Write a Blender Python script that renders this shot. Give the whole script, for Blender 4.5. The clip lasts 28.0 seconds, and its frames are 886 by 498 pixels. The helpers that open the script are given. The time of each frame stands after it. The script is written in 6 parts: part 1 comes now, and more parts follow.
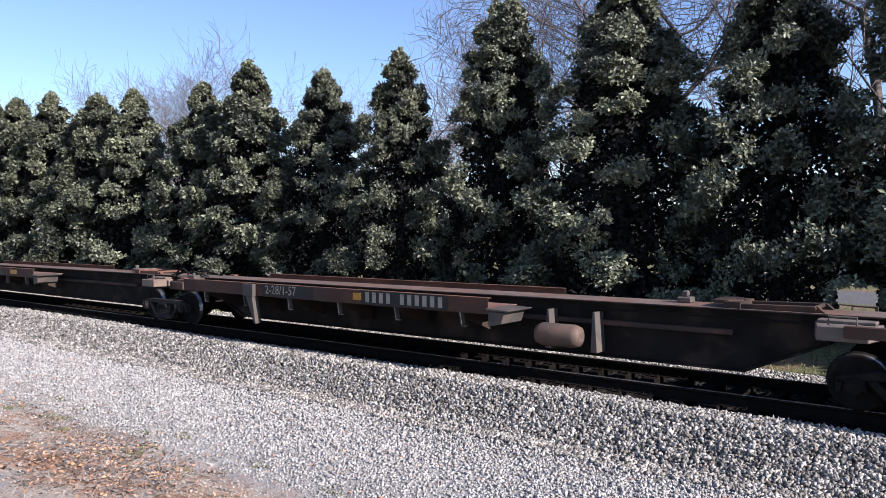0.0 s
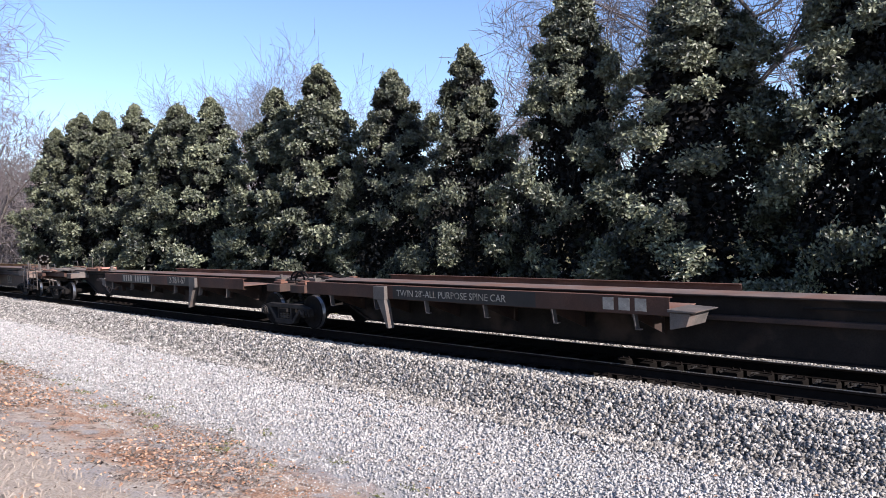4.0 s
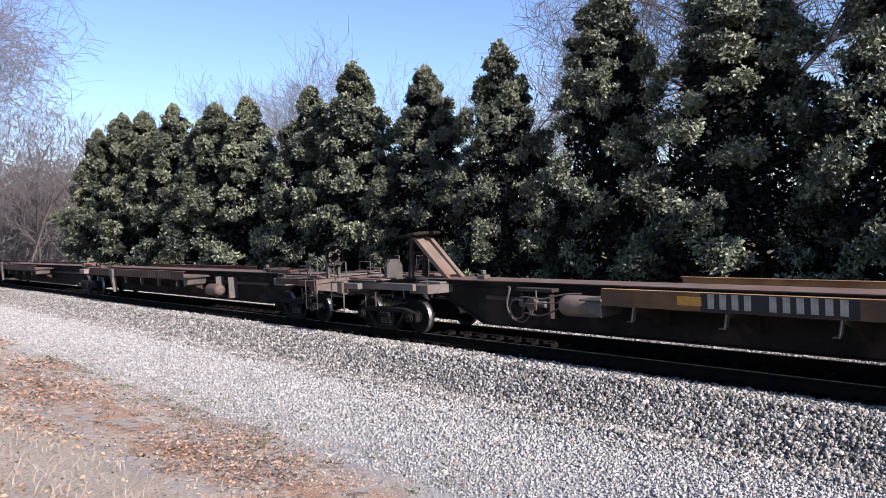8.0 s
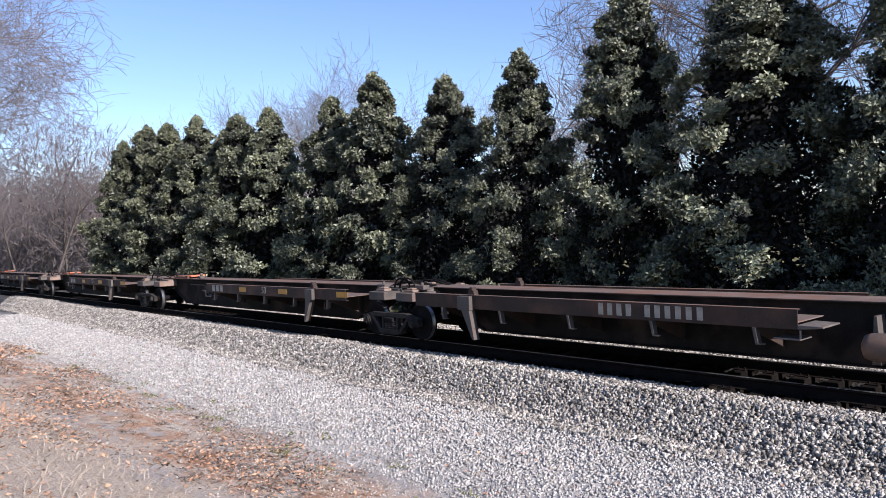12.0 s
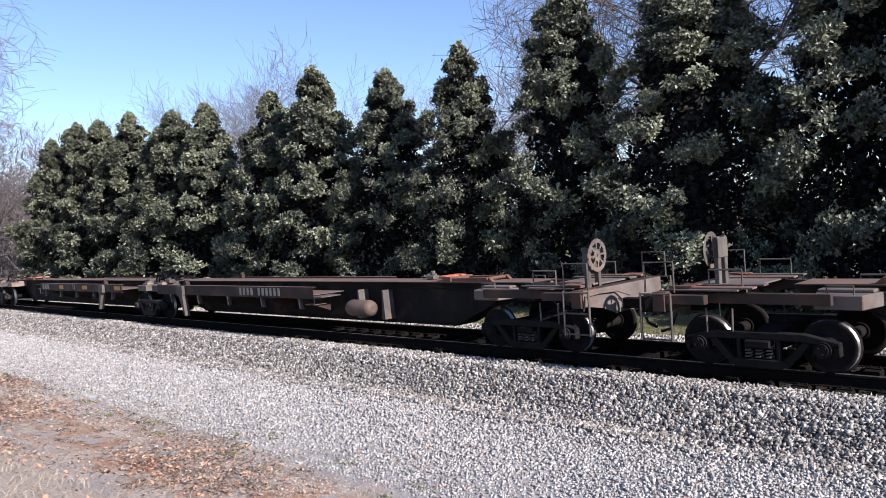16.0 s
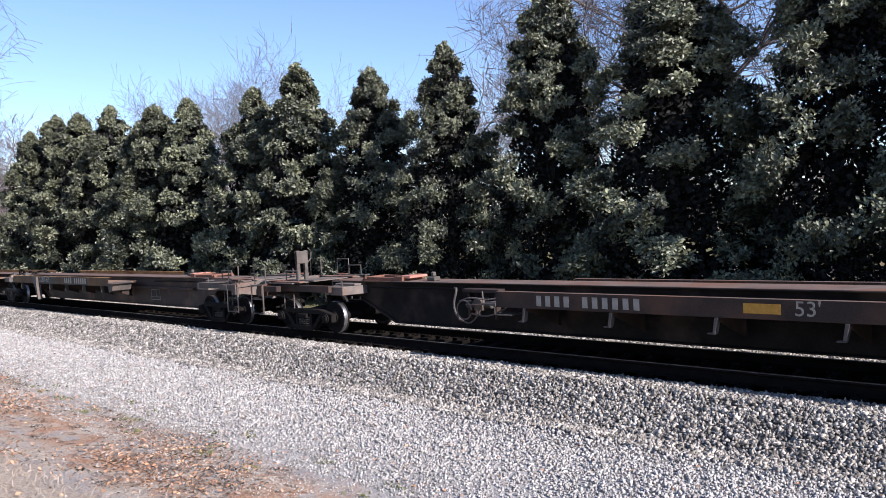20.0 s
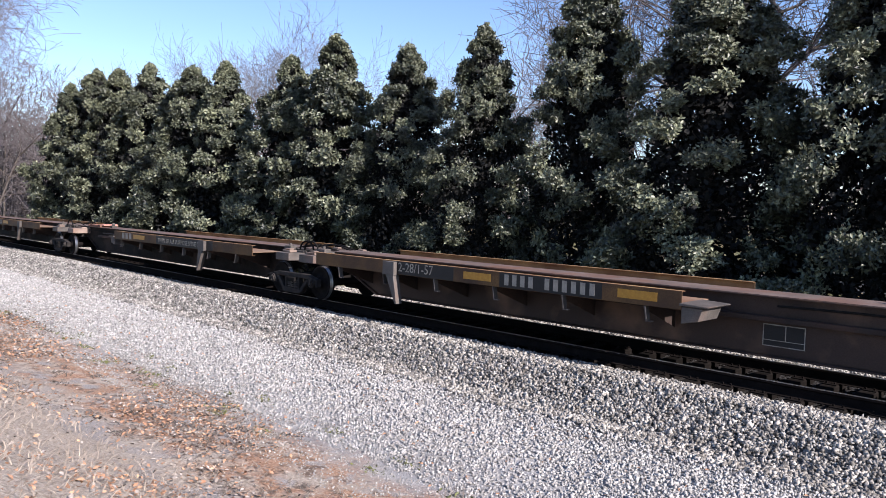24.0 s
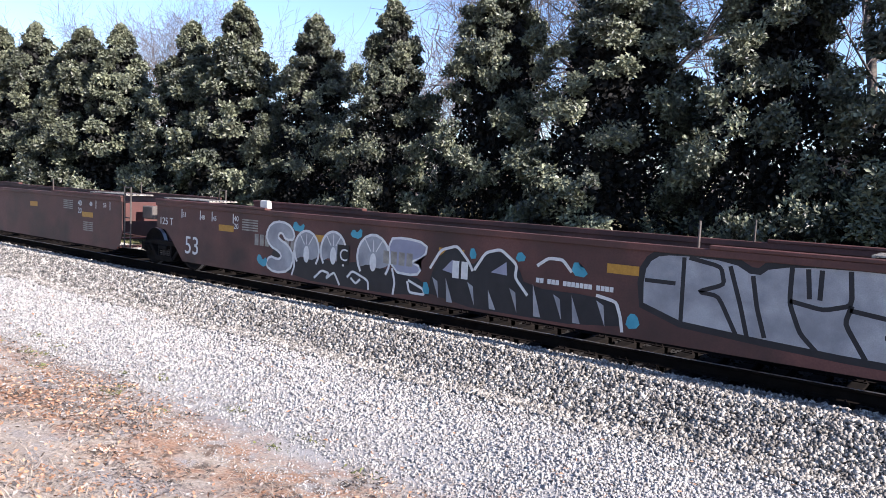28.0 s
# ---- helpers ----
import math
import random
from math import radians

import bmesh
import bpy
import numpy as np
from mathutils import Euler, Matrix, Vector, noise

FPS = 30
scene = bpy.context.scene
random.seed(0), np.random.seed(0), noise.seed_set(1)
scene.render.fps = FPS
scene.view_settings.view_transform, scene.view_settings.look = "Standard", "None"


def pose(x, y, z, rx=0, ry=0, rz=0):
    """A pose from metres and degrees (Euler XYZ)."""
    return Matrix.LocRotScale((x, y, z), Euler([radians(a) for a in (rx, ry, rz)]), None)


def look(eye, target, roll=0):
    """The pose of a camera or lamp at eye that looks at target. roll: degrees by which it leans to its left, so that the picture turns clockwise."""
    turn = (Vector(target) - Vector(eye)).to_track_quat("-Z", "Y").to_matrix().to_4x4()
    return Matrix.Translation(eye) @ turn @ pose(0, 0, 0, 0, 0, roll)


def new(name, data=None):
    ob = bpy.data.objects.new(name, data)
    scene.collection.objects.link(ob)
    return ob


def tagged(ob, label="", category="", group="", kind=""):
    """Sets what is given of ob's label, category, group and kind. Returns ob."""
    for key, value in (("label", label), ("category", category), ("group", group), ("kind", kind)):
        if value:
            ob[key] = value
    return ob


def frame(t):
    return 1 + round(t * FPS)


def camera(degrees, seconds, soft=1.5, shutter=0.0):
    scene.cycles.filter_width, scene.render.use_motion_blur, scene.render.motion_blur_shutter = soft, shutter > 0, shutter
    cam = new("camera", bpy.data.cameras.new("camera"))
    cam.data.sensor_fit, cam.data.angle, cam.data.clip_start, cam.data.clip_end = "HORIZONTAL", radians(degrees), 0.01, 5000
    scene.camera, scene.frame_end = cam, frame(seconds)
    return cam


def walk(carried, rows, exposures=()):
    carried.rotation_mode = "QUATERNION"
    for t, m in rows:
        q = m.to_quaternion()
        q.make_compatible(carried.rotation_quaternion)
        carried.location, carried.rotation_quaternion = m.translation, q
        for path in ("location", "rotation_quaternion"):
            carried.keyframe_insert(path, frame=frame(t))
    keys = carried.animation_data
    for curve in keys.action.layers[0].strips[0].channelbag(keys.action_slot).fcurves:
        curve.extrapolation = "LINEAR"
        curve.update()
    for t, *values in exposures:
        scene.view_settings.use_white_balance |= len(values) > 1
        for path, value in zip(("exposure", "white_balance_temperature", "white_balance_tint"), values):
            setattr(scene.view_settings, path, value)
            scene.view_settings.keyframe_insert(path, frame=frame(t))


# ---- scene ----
cam = camera(62.0, 28.0, soft=0.65)
EYE = (0.0, 0.0, 2.46)


def aim(yaw, pitch, roll):
    """The camera's pose at its fixed place: yaw to the left of +y, pitch up, roll."""
    a, b = radians(yaw), radians(pitch)
    ahead = Vector((-math.sin(a) * math.cos(b), math.cos(a) * math.cos(b), math.sin(b)))
    return look(EYE, Vector(EYE) + ahead * 10, roll)


walk(cam, [(t, aim(yaw, pitch, roll)) for t, yaw, pitch, roll in (
    (0, 38.76, -1.73, 0.04),
    (0.5, 35.56, -4.18, 0.88),
    (1, 35.46, -3.38, -0.26),
    (1.5, 43.03, -6.25, -3.06),
    (2, 45.80, -5.16, -0.66),
    (2.5, 42.91, -4.67, 1.11),
    (3, 40.97, -3.83, 0.87),
    (3.5, 41.70, -3.82, -0.05),
    (4, 44.30, -1.93, -1.62),
    (4.5, 46.21, -1.45, -2.02),
    (6.5, 44.67, -3.60, 0.19),
    (7, 45.47, -3.34, -0.70),
    (7.5, 45.94, -3.13, -1.26),
    (8, 46.97, -2.16, -1.98),
    (8.5, 46.82, -1.33, -1.72),
    (9, 46.17, -1.96, -0.81),
    (9.5, 45.92, -1.82, -0.75),
    (10, 46.68, -1.18, -1.33),
    (10.5, 47.48, -0.59, -1.52),
    (11, 48.29, -0.92, -1.59),
    (11.5, 47.79, -1.02, -1.62),
    (12, 48.57, -1.40, -2.27),
    (12.5, 48.92, -0.50, -0.98),
    (13, 48.52, 2.51, 0.77),
    (13.5, 44.60, -1.81, -1.36),
    (15.5, 44.44, -2.23, -4.16),
    (16, 44.26, -2.11, -3.54),
    (16.5, 44.07, -2.27, -3.69),
    (17, 43.31, -2.67, -3.96),
    (17.5, 44.01, -2.38, -3.87),
    (18, 44.08, -2.35, -3.90),
    (18.5, 44.04, -2.53, -3.73),
    (19, 43.62, -2.19, -3.45),
    (19.5, 44.03, -2.27, -3.26),
    (20, 42.87, -2.17, -2.59),
    (20.5, 42.36, -1.52, -1.86),
    (21, 41.30, -0.92, -1.42),
    (21.5, 41.64, -1.50, -2.88),
    (23.5, 43.20, -0.86, -0.41),
    (24, 44.81, -3.61, 1.94),
    (24.5, 44.86, 0.30, 6.96),
    (25, 42.92, -2.07, 1.19),
    (25.5, 43.87, -6.27, -0.08),
    (26, 42.13, -3.55, -0.00),
    (26.5, 38.63, -3.44, 3.81),
    (27, 37.59, -5.20, 4.02),
    (27.5, 37.88, -4.99, 3.82),
    (28, 37.52, -5.09, 3.13),
)], exposures=[(0.0, 1.08, 5880, 16.5), (1.0, 1.36, 5880, 16.5), (2.2, 1.20, 5880, 16.5), (4.0, 1.19, 5880, 16.5), (7.0, 1.09, 5880, 16.5), (11.0, 1.07, 5880, 16.5), (13.0, 1.04, 5880, 16.5), (16.0, 1.06, 5880, 16.5), (20.0, 1.12, 5880, 16.5), (24.0, 1.13, 5880, 16.5), (26.2, 1.10, 5880, 16.5), (27.0, 1.30, 5880, 16.5), (28.0, 1.49, 5880, 16.5)])

# ---------------------------------------------------------------- light
SUN_EL, SUN_AZ = 29.5, -0.5          # the azimuth counts from +x towards +y
world = bpy.data.worlds.new("sky")
scene.world = world
world.use_nodes = True
wn = world.node_tree.nodes
sky = wn.new("ShaderNodeTexSky")
sky.sky_type, sky.sun_disc = "NISHITA", False
sky.sun_elevation, sky.sun_rotation = radians(SUN_EL), radians(90 - SUN_AZ)
sky.air_density, sky.dust_density, sky.ozone_density = 1.0, 0.25, 2.6
hue = wn.new("ShaderNodeHueSaturation")
hue.inputs["Hue"].default_value, hue.inputs["Saturation"].default_value = 0.506, 1.01
world.node_tree.links.new(sky.outputs["Color"], hue.inputs["Color"])
world.node_tree.links.new(hue.outputs["Color"], wn["Background"].inputs["Color"])
wn["Background"].inputs["Strength"].default_value = 0.089
sun = new("sun", bpy.data.lights.new("sun", "SUN"))
sun.data.energy, sun.data.angle, sun.data.color = 5.0, radians(0.53), (1.0, 0.90, 0.78)
sx, sy = math.cos(radians(SUN_EL)) * math.cos(radians(SUN_AZ)), math.cos(radians(SUN_EL)) * math.sin(radians(SUN_AZ))
sun.matrix_world = look((60 * sx, 60 * sy, 60 * math.sin(radians(SUN_EL))), (0, 0, 0))

# ---------------------------------------------------------------- materials
def surface(name, dark, light, scale=6.0, rough=0.7, metal=0.0, bump=0.0, fine=60.0, stain=None, stain_amount=0.5,
            stain_scale=1.3, vary=0.0, island=0.0, spread=0.25, gloss=0.28, object_space=True):
    """A procedural surface: two colours mixed by noise at two scales, stains, relief, and a tone that varies by object or island."""
    m = bpy.data.materials.new(name)
    m.use_nodes = True
    nodes, links = m.node_tree.nodes, m.node_tree.links
    out = nodes["Principled BSDF"]
    at = nodes.new("ShaderNodeTexCoord").outputs["Object" if object_space else "Generated"]

    def noise_of(s, detail=6.0):
        n = nodes.new("ShaderNodeTexNoise")
        n.inputs["Scale"].default_value, n.inputs["Detail"].default_value = s, detail
        links.new(at, n.inputs["Vector"])
        return n.outputs["Fac"]

    def ramp(fac, lo, hi):
        r = nodes.new("ShaderNodeMapRange")
        r.inputs["From Min"].default_value, r.inputs["From Max"].default_value = lo, hi
        links.new(fac, r.inputs["Value"])
        return r.outputs["Result"]

    def mix(fac, a, b, kind="MIX"):
        x = nodes.new("ShaderNodeMix")
        x.data_type, x.blend_type = "RGBA", kind
        for socket, value in ((x.inputs["Factor"], fac), (x.inputs["A"], a), (x.inputs["B"], b)):
            if isinstance(value, (int, float)):
                socket.default_value = value
            elif isinstance(value, tuple):
                socket.default_value = (*value, 1)
            else:
                links.new(value, socket)
        return x.outputs["Result"]

    colour = mix(ramp(noise_of(scale), 0.5 - spread, 0.5 + spread), dark, light)
    grain = noise_of(fine, 3.0)
    colour = mix(ramp(grain, 0.3, 0.75), colour, mix(0.55, colour, dark), "MIX")
    if stain:
        colour = mix(ramp(noise_of(stain_scale, 9.0), 0.62 - 0.25 * stain_amount, 0.72), colour, stain)
    for amount, node, socket in ((vary, "ShaderNodeObjectInfo", "Random"), (island, "ShaderNodeNewGeometry", "Random Per Island")):
        if amount:
            r = nodes.new("ShaderNodeMapRange")
            r.inputs["To Min"].default_value, r.inputs["To Max"].default_value = 1 - amount, 1 + amount
            links.new(nodes.new(node).outputs[socket], r.inputs["Value"])
            h = nodes.new("ShaderNodeHueSaturation")
            links.new(r.outputs["Result"], h.inputs["Value"])
            links.new(colour, h.inputs["Color"])
            colour = h.outputs["Color"]
    links.new(colour, out.inputs["Base Color"])
    rr = nodes.new("ShaderNodeMapRange")
    rr.inputs["To Min"].default_value, rr.inputs["To Max"].default_value = max(0.05, rough - 0.12), min(1.0, rough + 0.12)
    links.new(grain, rr.inputs["Value"])
    links.new(rr.outputs["Result"], out.inputs["Roughness"])
    out.inputs["Metallic"].default_value = metal
    out.inputs["Specular IOR Level"].default_value = gloss
    if bump:
        b = nodes.new("ShaderNodeBump")
        b.inputs["Strength"].default_value, b.inputs["Distance"].default_value = 0.6, bump
        links.new(grain, b.inputs["Height"])
        links.new(b.outputs["Normal"], out.inputs["Normal"])
    return m


M = {
    "stone": surface("ballast_stone", (0.15, 0.136, 0.118), (0.51, 0.475, 0.42), 7, 0.9, bump=0.004, fine=70, island=0.55, vary=0.3, spread=0.16),
    "gravel": surface("pale_gravel", (0.26, 0.247, 0.23), (0.47, 0.453, 0.425), 6, 0.9, bump=0.003, fine=80, island=0.32, spread=0.2),
    # bed stone: oil stain plus the train's shade, both in the base colour
    "darkstone": surface("oil_and_shade_dark_stone", (0.006, 0.005, 0.0048), (0.019, 0.017, 0.0155), 5, 0.95, bump=0.004, fine=70, island=0.5, vary=0.3, gloss=0.05),
    "tank": surface("dusty_brown_tank", (0.06, 0.044, 0.036), (0.14, 0.10, 0.078), 3, 0.65, fine=35, stain=(0.148, 0.0814, 0.0518), stain_amount=0.5),
    # tie, rail and plate colours are lowered to carry the shade under the train
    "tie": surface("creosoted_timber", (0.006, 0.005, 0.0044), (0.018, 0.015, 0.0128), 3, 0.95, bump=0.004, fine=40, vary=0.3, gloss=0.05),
    "rail": surface("shade_dark_rail", (0.006, 0.005, 0.0046), (0.018, 0.0138, 0.0118), 5, 0.95, bump=0.001, fine=90, gloss=0.05),
    "railtop": surface("worn_rail_head", (0.35, 0.35, 0.36), (0.55, 0.54, 0.53), 3, 0.3, 0.9),
    "plate": surface("shade_dark_tie_plate", (0.006, 0.005, 0.0045), (0.016, 0.012, 0.010), 12, 0.9, gloss=0.06),
    "black": surface("sooty_black_steel", (0.008, 0.0068, 0.0064), (0.026, 0.021, 0.018), 2.2, 0.85, bump=0.001, fine=50, stain=(0.05, 0.035, 0.027), stain_amount=0.4, gloss=0.1),
    "red": surface("rusty_red_steel", (0.030, 0.015, 0.011), (0.105, 0.050, 0.033), 1.4, 0.8, bump=0.001, fine=45, stain=(0.0444, 0.0281, 0.0222), stain_amount=0.7, vary=0.15),
    "yellow": surface("faded_yellow_steel", (0.045, 0.027, 0.016), (0.20, 0.105, 0.032), 0.9, 0.75, bump=0.001, fine=45, stain=(0.045, 0.026, 0.018), stain_amount=1.0, vary=0.12),
    "brown": surface("grimy_brown_steel", (0.020, 0.014, 0.012), (0.062, 0.039, 0.029), 1.6, 0.8, bump=0.001, fine=45, stain=(0.092, 0.046, 0.030), stain_amount=0.5, vary=0.15),
    "decktop": surface("worn_deck_steel", (0.085, 0.062, 0.052), (0.19, 0.145, 0.125), 1.8, 0.75, bump=0.002, fine=30, stain=(0.148, 0.074, 0.0481), stain_amount=0.8),
    "reddeck": surface("pale_red_deck", (0.11, 0.065, 0.050), (0.27, 0.175, 0.14), 1.8, 0.8, bump=0.002, fine=30, stain=(0.15, 0.062, 0.036), stain_amount=0.8),
    "yellowdeck": surface("pale_tan_deck", (0.16, 0.105, 0.07), (0.36, 0.25, 0.17), 1.8, 0.8, bump=0.002, fine=30, stain=(0.17, 0.08, 0.04), stain_amount=0.8),
    "redinner": surface("pale_red_steel", (0.085, 0.038, 0.025), (0.25, 0.125, 0.085), 1.2, 0.8, bump=0.001, fine=45, stain=(0.09, 0.045, 0.03), stain_amount=0.8, vary=0.2),
    "yellowinner": surface("pale_yellow_sill", (0.22, 0.12, 0.05), (0.46, 0.29, 0.135), 1.2, 0.8, bump=0.001, fine=45, stain=(0.15, 0.07, 0.035), stain_amount=0.8, vary=0.2),
    "grey": surface("dusty_grey_steel", (0.047, 0.041, 0.036), (0.135, 0.117, 0.104), 3, 0.75, fine=40, stain=(0.118, 0.074, 0.0555), stain_amount=0.5, vary=0.2),
    "dust": surface("dust_covered_steel", (0.075, 0.062, 0.055), (0.22, 0.185, 0.16), 2.5, 0.8, fine=40, stain=(0.11, 0.065, 0.048), stain_amount=0.5, vary=0.15),
    "tan": surface("sunbleached_tan_steel", (0.14, 0.10, 0.08), (0.27, 0.20, 0.155), 3, 0.7, fine=35, stain=(0.148, 0.0814, 0.0518), stain_amount=0.5, vary=0.2),
    "cast": surface("grimy_cast_steel", (0.0065, 0.006, 0.0058), (0.022, 0.019, 0.017), 5, 0.9, bump=0.002, fine=40, gloss=0.08),
    "dustcast": surface("dusty_cast_steel", (0.014, 0.0125, 0.0115), (0.056, 0.049, 0.044), 5, 0.9, bump=0.002, fine=40, gloss=0.1),
    "tread": surface("polished_wheel_tread", (0.16, 0.16, 0.165), (0.32, 0.31, 0.30), 6, 0.38, 0.9),
    "wheelface": surface("dusty_wheel_face", (0.007, 0.006, 0.0058), (0.022, 0.019, 0.017), 6, 0.9, bump=0.001, fine=40, gloss=0.08),
    "spine": surface("brown_spine_steel", (0.024, 0.016, 0.013), (0.066, 0.040, 0.029), 0.9, 0.7, bump=0.001, fine=45, stain=(0.126, 0.074, 0.0481), stain_amount=0.5),
    "panel": surface("black_stencil_panel", (0.00888, 0.00888, 0.00962), (0.0222, 0.0207, 0.02), 3, 0.6),
    "orange": surface("orange_red_paint", (0.40, 0.092, 0.048), (0.62, 0.20, 0.12), 8, 0.6, vary=0.2),
    "salmon": surface("faded_salmon_paint", (0.30, 0.12, 0.085), (0.52, 0.27, 0.21), 8, 0.65, vary=0.15),
    "white": surface("dusty_white_paint", (0.427, 0.408, 0.379), (0.683, 0.664, 0.626), 8, 0.65, vary=0.1),
    "letter": surface("faded_lettering_paint", (0.17, 0.155, 0.13), (0.40, 0.37, 0.32), 9, 0.7, stain=(0.07, 0.05, 0.04), stain_amount=0.5, stain_scale=5),
    "faded": surface("rust_stained_lettering", (0.075, 0.048, 0.036), (0.17, 0.125, 0.095), 9, 0.75, stain=(0.06, 0.035, 0.026), stain_amount=0.7, stain_scale=4),
    "letterwhite": surface("white_lettering_paint", (0.474, 0.465, 0.446), (0.703, 0.692, 0.673), 10, 0.6),
    "mark": surface("yellow_reflector", (0.30, 0.15, 0.02), (0.50, 0.26, 0.04), 12, 0.5),
    "pink": surface("faded_red_tank_paint", (0.16, 0.075, 0.065), (0.30, 0.17, 0.15), 3, 0.6, stain=(0.14, 0.08, 0.06), stain_amount=0.5),
    "wellred": surface("oxide_red_paint", (0.064, 0.026, 0.023), (0.132, 0.056, 0.046), 0.8, 0.6, bump=0.001, fine=35, stain=(0.037, 0.0222, 0.0192), stain_amount=0.8, stain_scale=0.9),
    "silver": surface("silver_spray_paint", (0.20, 0.205, 0.225), (0.43, 0.435, 0.45), 1.6, 0.5, 0.15, stain=(0.15, 0.155, 0.175), stain_amount=0.8, stain_scale=2.2),
    "lilac": surface("lilac_spray_paint", (0.205, 0.205, 0.266), (0.307, 0.307, 0.371), 3, 0.5),
    "outline": surface("black_spray_paint", (0.00888, 0.00888, 0.0118), (0.0222, 0.0222, 0.0266), 4, 0.5),
    "teal": surface("turquoise_spray_paint", (0.0379, 0.209, 0.285), (0.0854, 0.341, 0.427), 4, 0.5),
    "leaf": surface("glossy_evergreen_leaf", (0.017, 0.022, 0.0165), (0.202, 0.214, 0.130), 0.9, 0.46, fine=9, island=0.6, gloss=0.42, vary=0.15, spread=0.19),
    # inner leaves: the crown's deep shade is put into this near-black colour
    "leafshade": surface("near_black_shade_leaf", (0.007, 0.008, 0.0075), (0.023, 0.022, 0.020), 3, 0.7, island=0.5, gloss=0.15),
    "bark": surface("grey_bark", (0.0592, 0.0481, 0.0407), (0.163, 0.137, 0.115), 5, 0.9, bump=0.01, fine=25, vary=0.2),
    "twig": surface("pale_winter_twig", (0.10, 0.085, 0.084), (0.23, 0.20, 0.198), 2, 0.85, vary=0.25),
    "chips": surface("weathered_bark_chip", (0.16, 0.135, 0.115), (0.44, 0.385, 0.335), 2, 0.9, island=0.5),
    "deadleaf": surface("dead_oak_leaf", (0.25, 0.120, 0.064), (0.55, 0.35, 0.22), 2, 0.8, island=0.45),
    "straw": surface("dry_straw", (0.25, 0.195, 0.145), (0.50, 0.42, 0.33), 2, 0.8, island=0.35),
    "grass": surface("winter_grass_blade", (0.0592, 0.074, 0.0222), (0.192, 0.178, 0.074), 1.5, 0.8, island=0.4),
}


def ground_material():
    """The ground: gravel by the track, leaf litter and dry grass by the camera, winter lawn beyond the track, a paved lane behind the trees."""
    m = bpy.data.materials.new("gravel_litter_and_lawn")
    m.use_nodes = True
    nodes, links = m.node_tree.nodes, m.node_tree.links
    out = nodes["Principled BSDF"]
    place = nodes.new("ShaderNodeNewGeometry").outputs["Position"]
    split = nodes.new("ShaderNodeSeparateXYZ")
    links.new(place, split.inputs["Vector"])

    def noise_of(s, detail=6.0):
        n = nodes.new("ShaderNodeTexNoise")
        n.inputs["Scale"].default_value, n.inputs["Detail"].default_value = s, detail
        links.new(place, n.inputs["Vector"])
        return n.outputs["Fac"]

    def maths(kind, a, b):
        n = nodes.new("ShaderNodeMath")
        n.operation = kind
        for socket, value in zip(n.inputs, (a, b)):
            if isinstance(value, (int, float)):
                socket.default_value = value
            else:
                links.new(value, socket)
        return n.outputs["Value"]

    def ramp(fac, lo, hi):
        r = nodes.new("ShaderNodeMapRange")
        r.inputs["From Min"].default_value, r.inputs["From Max"].default_value = lo, hi
        links.new(fac, r.inputs["Value"])
        return r.outputs["Result"]

    def mix(fac, a, b):
        x = nodes.new("ShaderNodeMix")
        x.data_type = "RGBA"
        links.new(fac, x.inputs["Factor"])
        for socket, value in ((x.inputs["A"], a), (x.inputs["B"], b)):
            if isinstance(value, tuple):
                socket.default_value = (*value, 1)
            else:
                links.new(value, socket)
        return x.outputs["Result"]

    wobble = maths("MULTIPLY", maths("SUBTRACT", noise_of(0.7, 5), 0.5), 1.5)
    across = maths("ADD", split.outputs["Y"], wobble)
    grit = ramp(noise_of(28, 4), 0.3, 0.7)
    speck = ramp(noise_of(75, 2), 0.35, 0.65)
    gravel = mix(speck, (0.222, 0.213, 0.203), (0.40, 0.388, 0.372))
    gravel = mix(maths("MULTIPLY", ramp(noise_of(0.8, 5), 0.5, 0.62), ramp(across, 7.2, 6.2)), gravel, mix(grit, (0.19, 0.182, 0.175), (0.33, 0.318, 0.305)))
    # below the shoulder stones: dark ground colour painted as the shade in their gaps
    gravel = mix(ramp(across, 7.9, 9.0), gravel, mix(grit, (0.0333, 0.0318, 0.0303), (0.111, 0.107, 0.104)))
    leafy = mix(ramp(noise_of(34, 5), 0.35, 0.68), (0.215, 0.115, 0.070), (0.46, 0.30, 0.20))
    dust = mix(speck, (0.19, 0.17, 0.153), (0.41, 0.375, 0.345))
    straw = mix(ramp(noise_of(26, 6), 0.3, 0.7), (0.25, 0.20, 0.155), (0.49, 0.425, 0.35))
    # from the camera: dry straw, a grey trodden strip, a band of orange leaves, then gravel
    litter = mix(ramp(noise_of(1.9, 7), 0.46, 0.60), leafy, straw)
    litter = mix(ramp(noise_of(2.6, 7), 0.55, 0.64), litter, dust)
    litter = mix(ramp(noise_of(6.5, 6), 0.54, 0.66), litter, (0.14, 0.10, 0.075))
    lawn = mix(ramp(noise_of(9, 6), 0.35, 0.65), (0.0629, 0.074, 0.0259), (0.178, 0.163, 0.0814))
    lawn = mix(ramp(noise_of(0.8, 5), 0.48, 0.66), lawn, (0.178, 0.126, 0.074))
    trodden = mix(ramp(noise_of(1.1, 5), 0.47, 0.56), straw, dust)
    colour = mix(ramp(across, 2.5, 2.9), straw, trodden)
    colour = mix(ramp(across, 3.35, 3.75), colour, litter)
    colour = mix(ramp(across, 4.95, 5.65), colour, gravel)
    # between the rails the colour is darkened for oil and the train's shade
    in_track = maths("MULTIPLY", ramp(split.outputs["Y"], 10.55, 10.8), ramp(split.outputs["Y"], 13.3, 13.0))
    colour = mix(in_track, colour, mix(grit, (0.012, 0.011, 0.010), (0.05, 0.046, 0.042)))
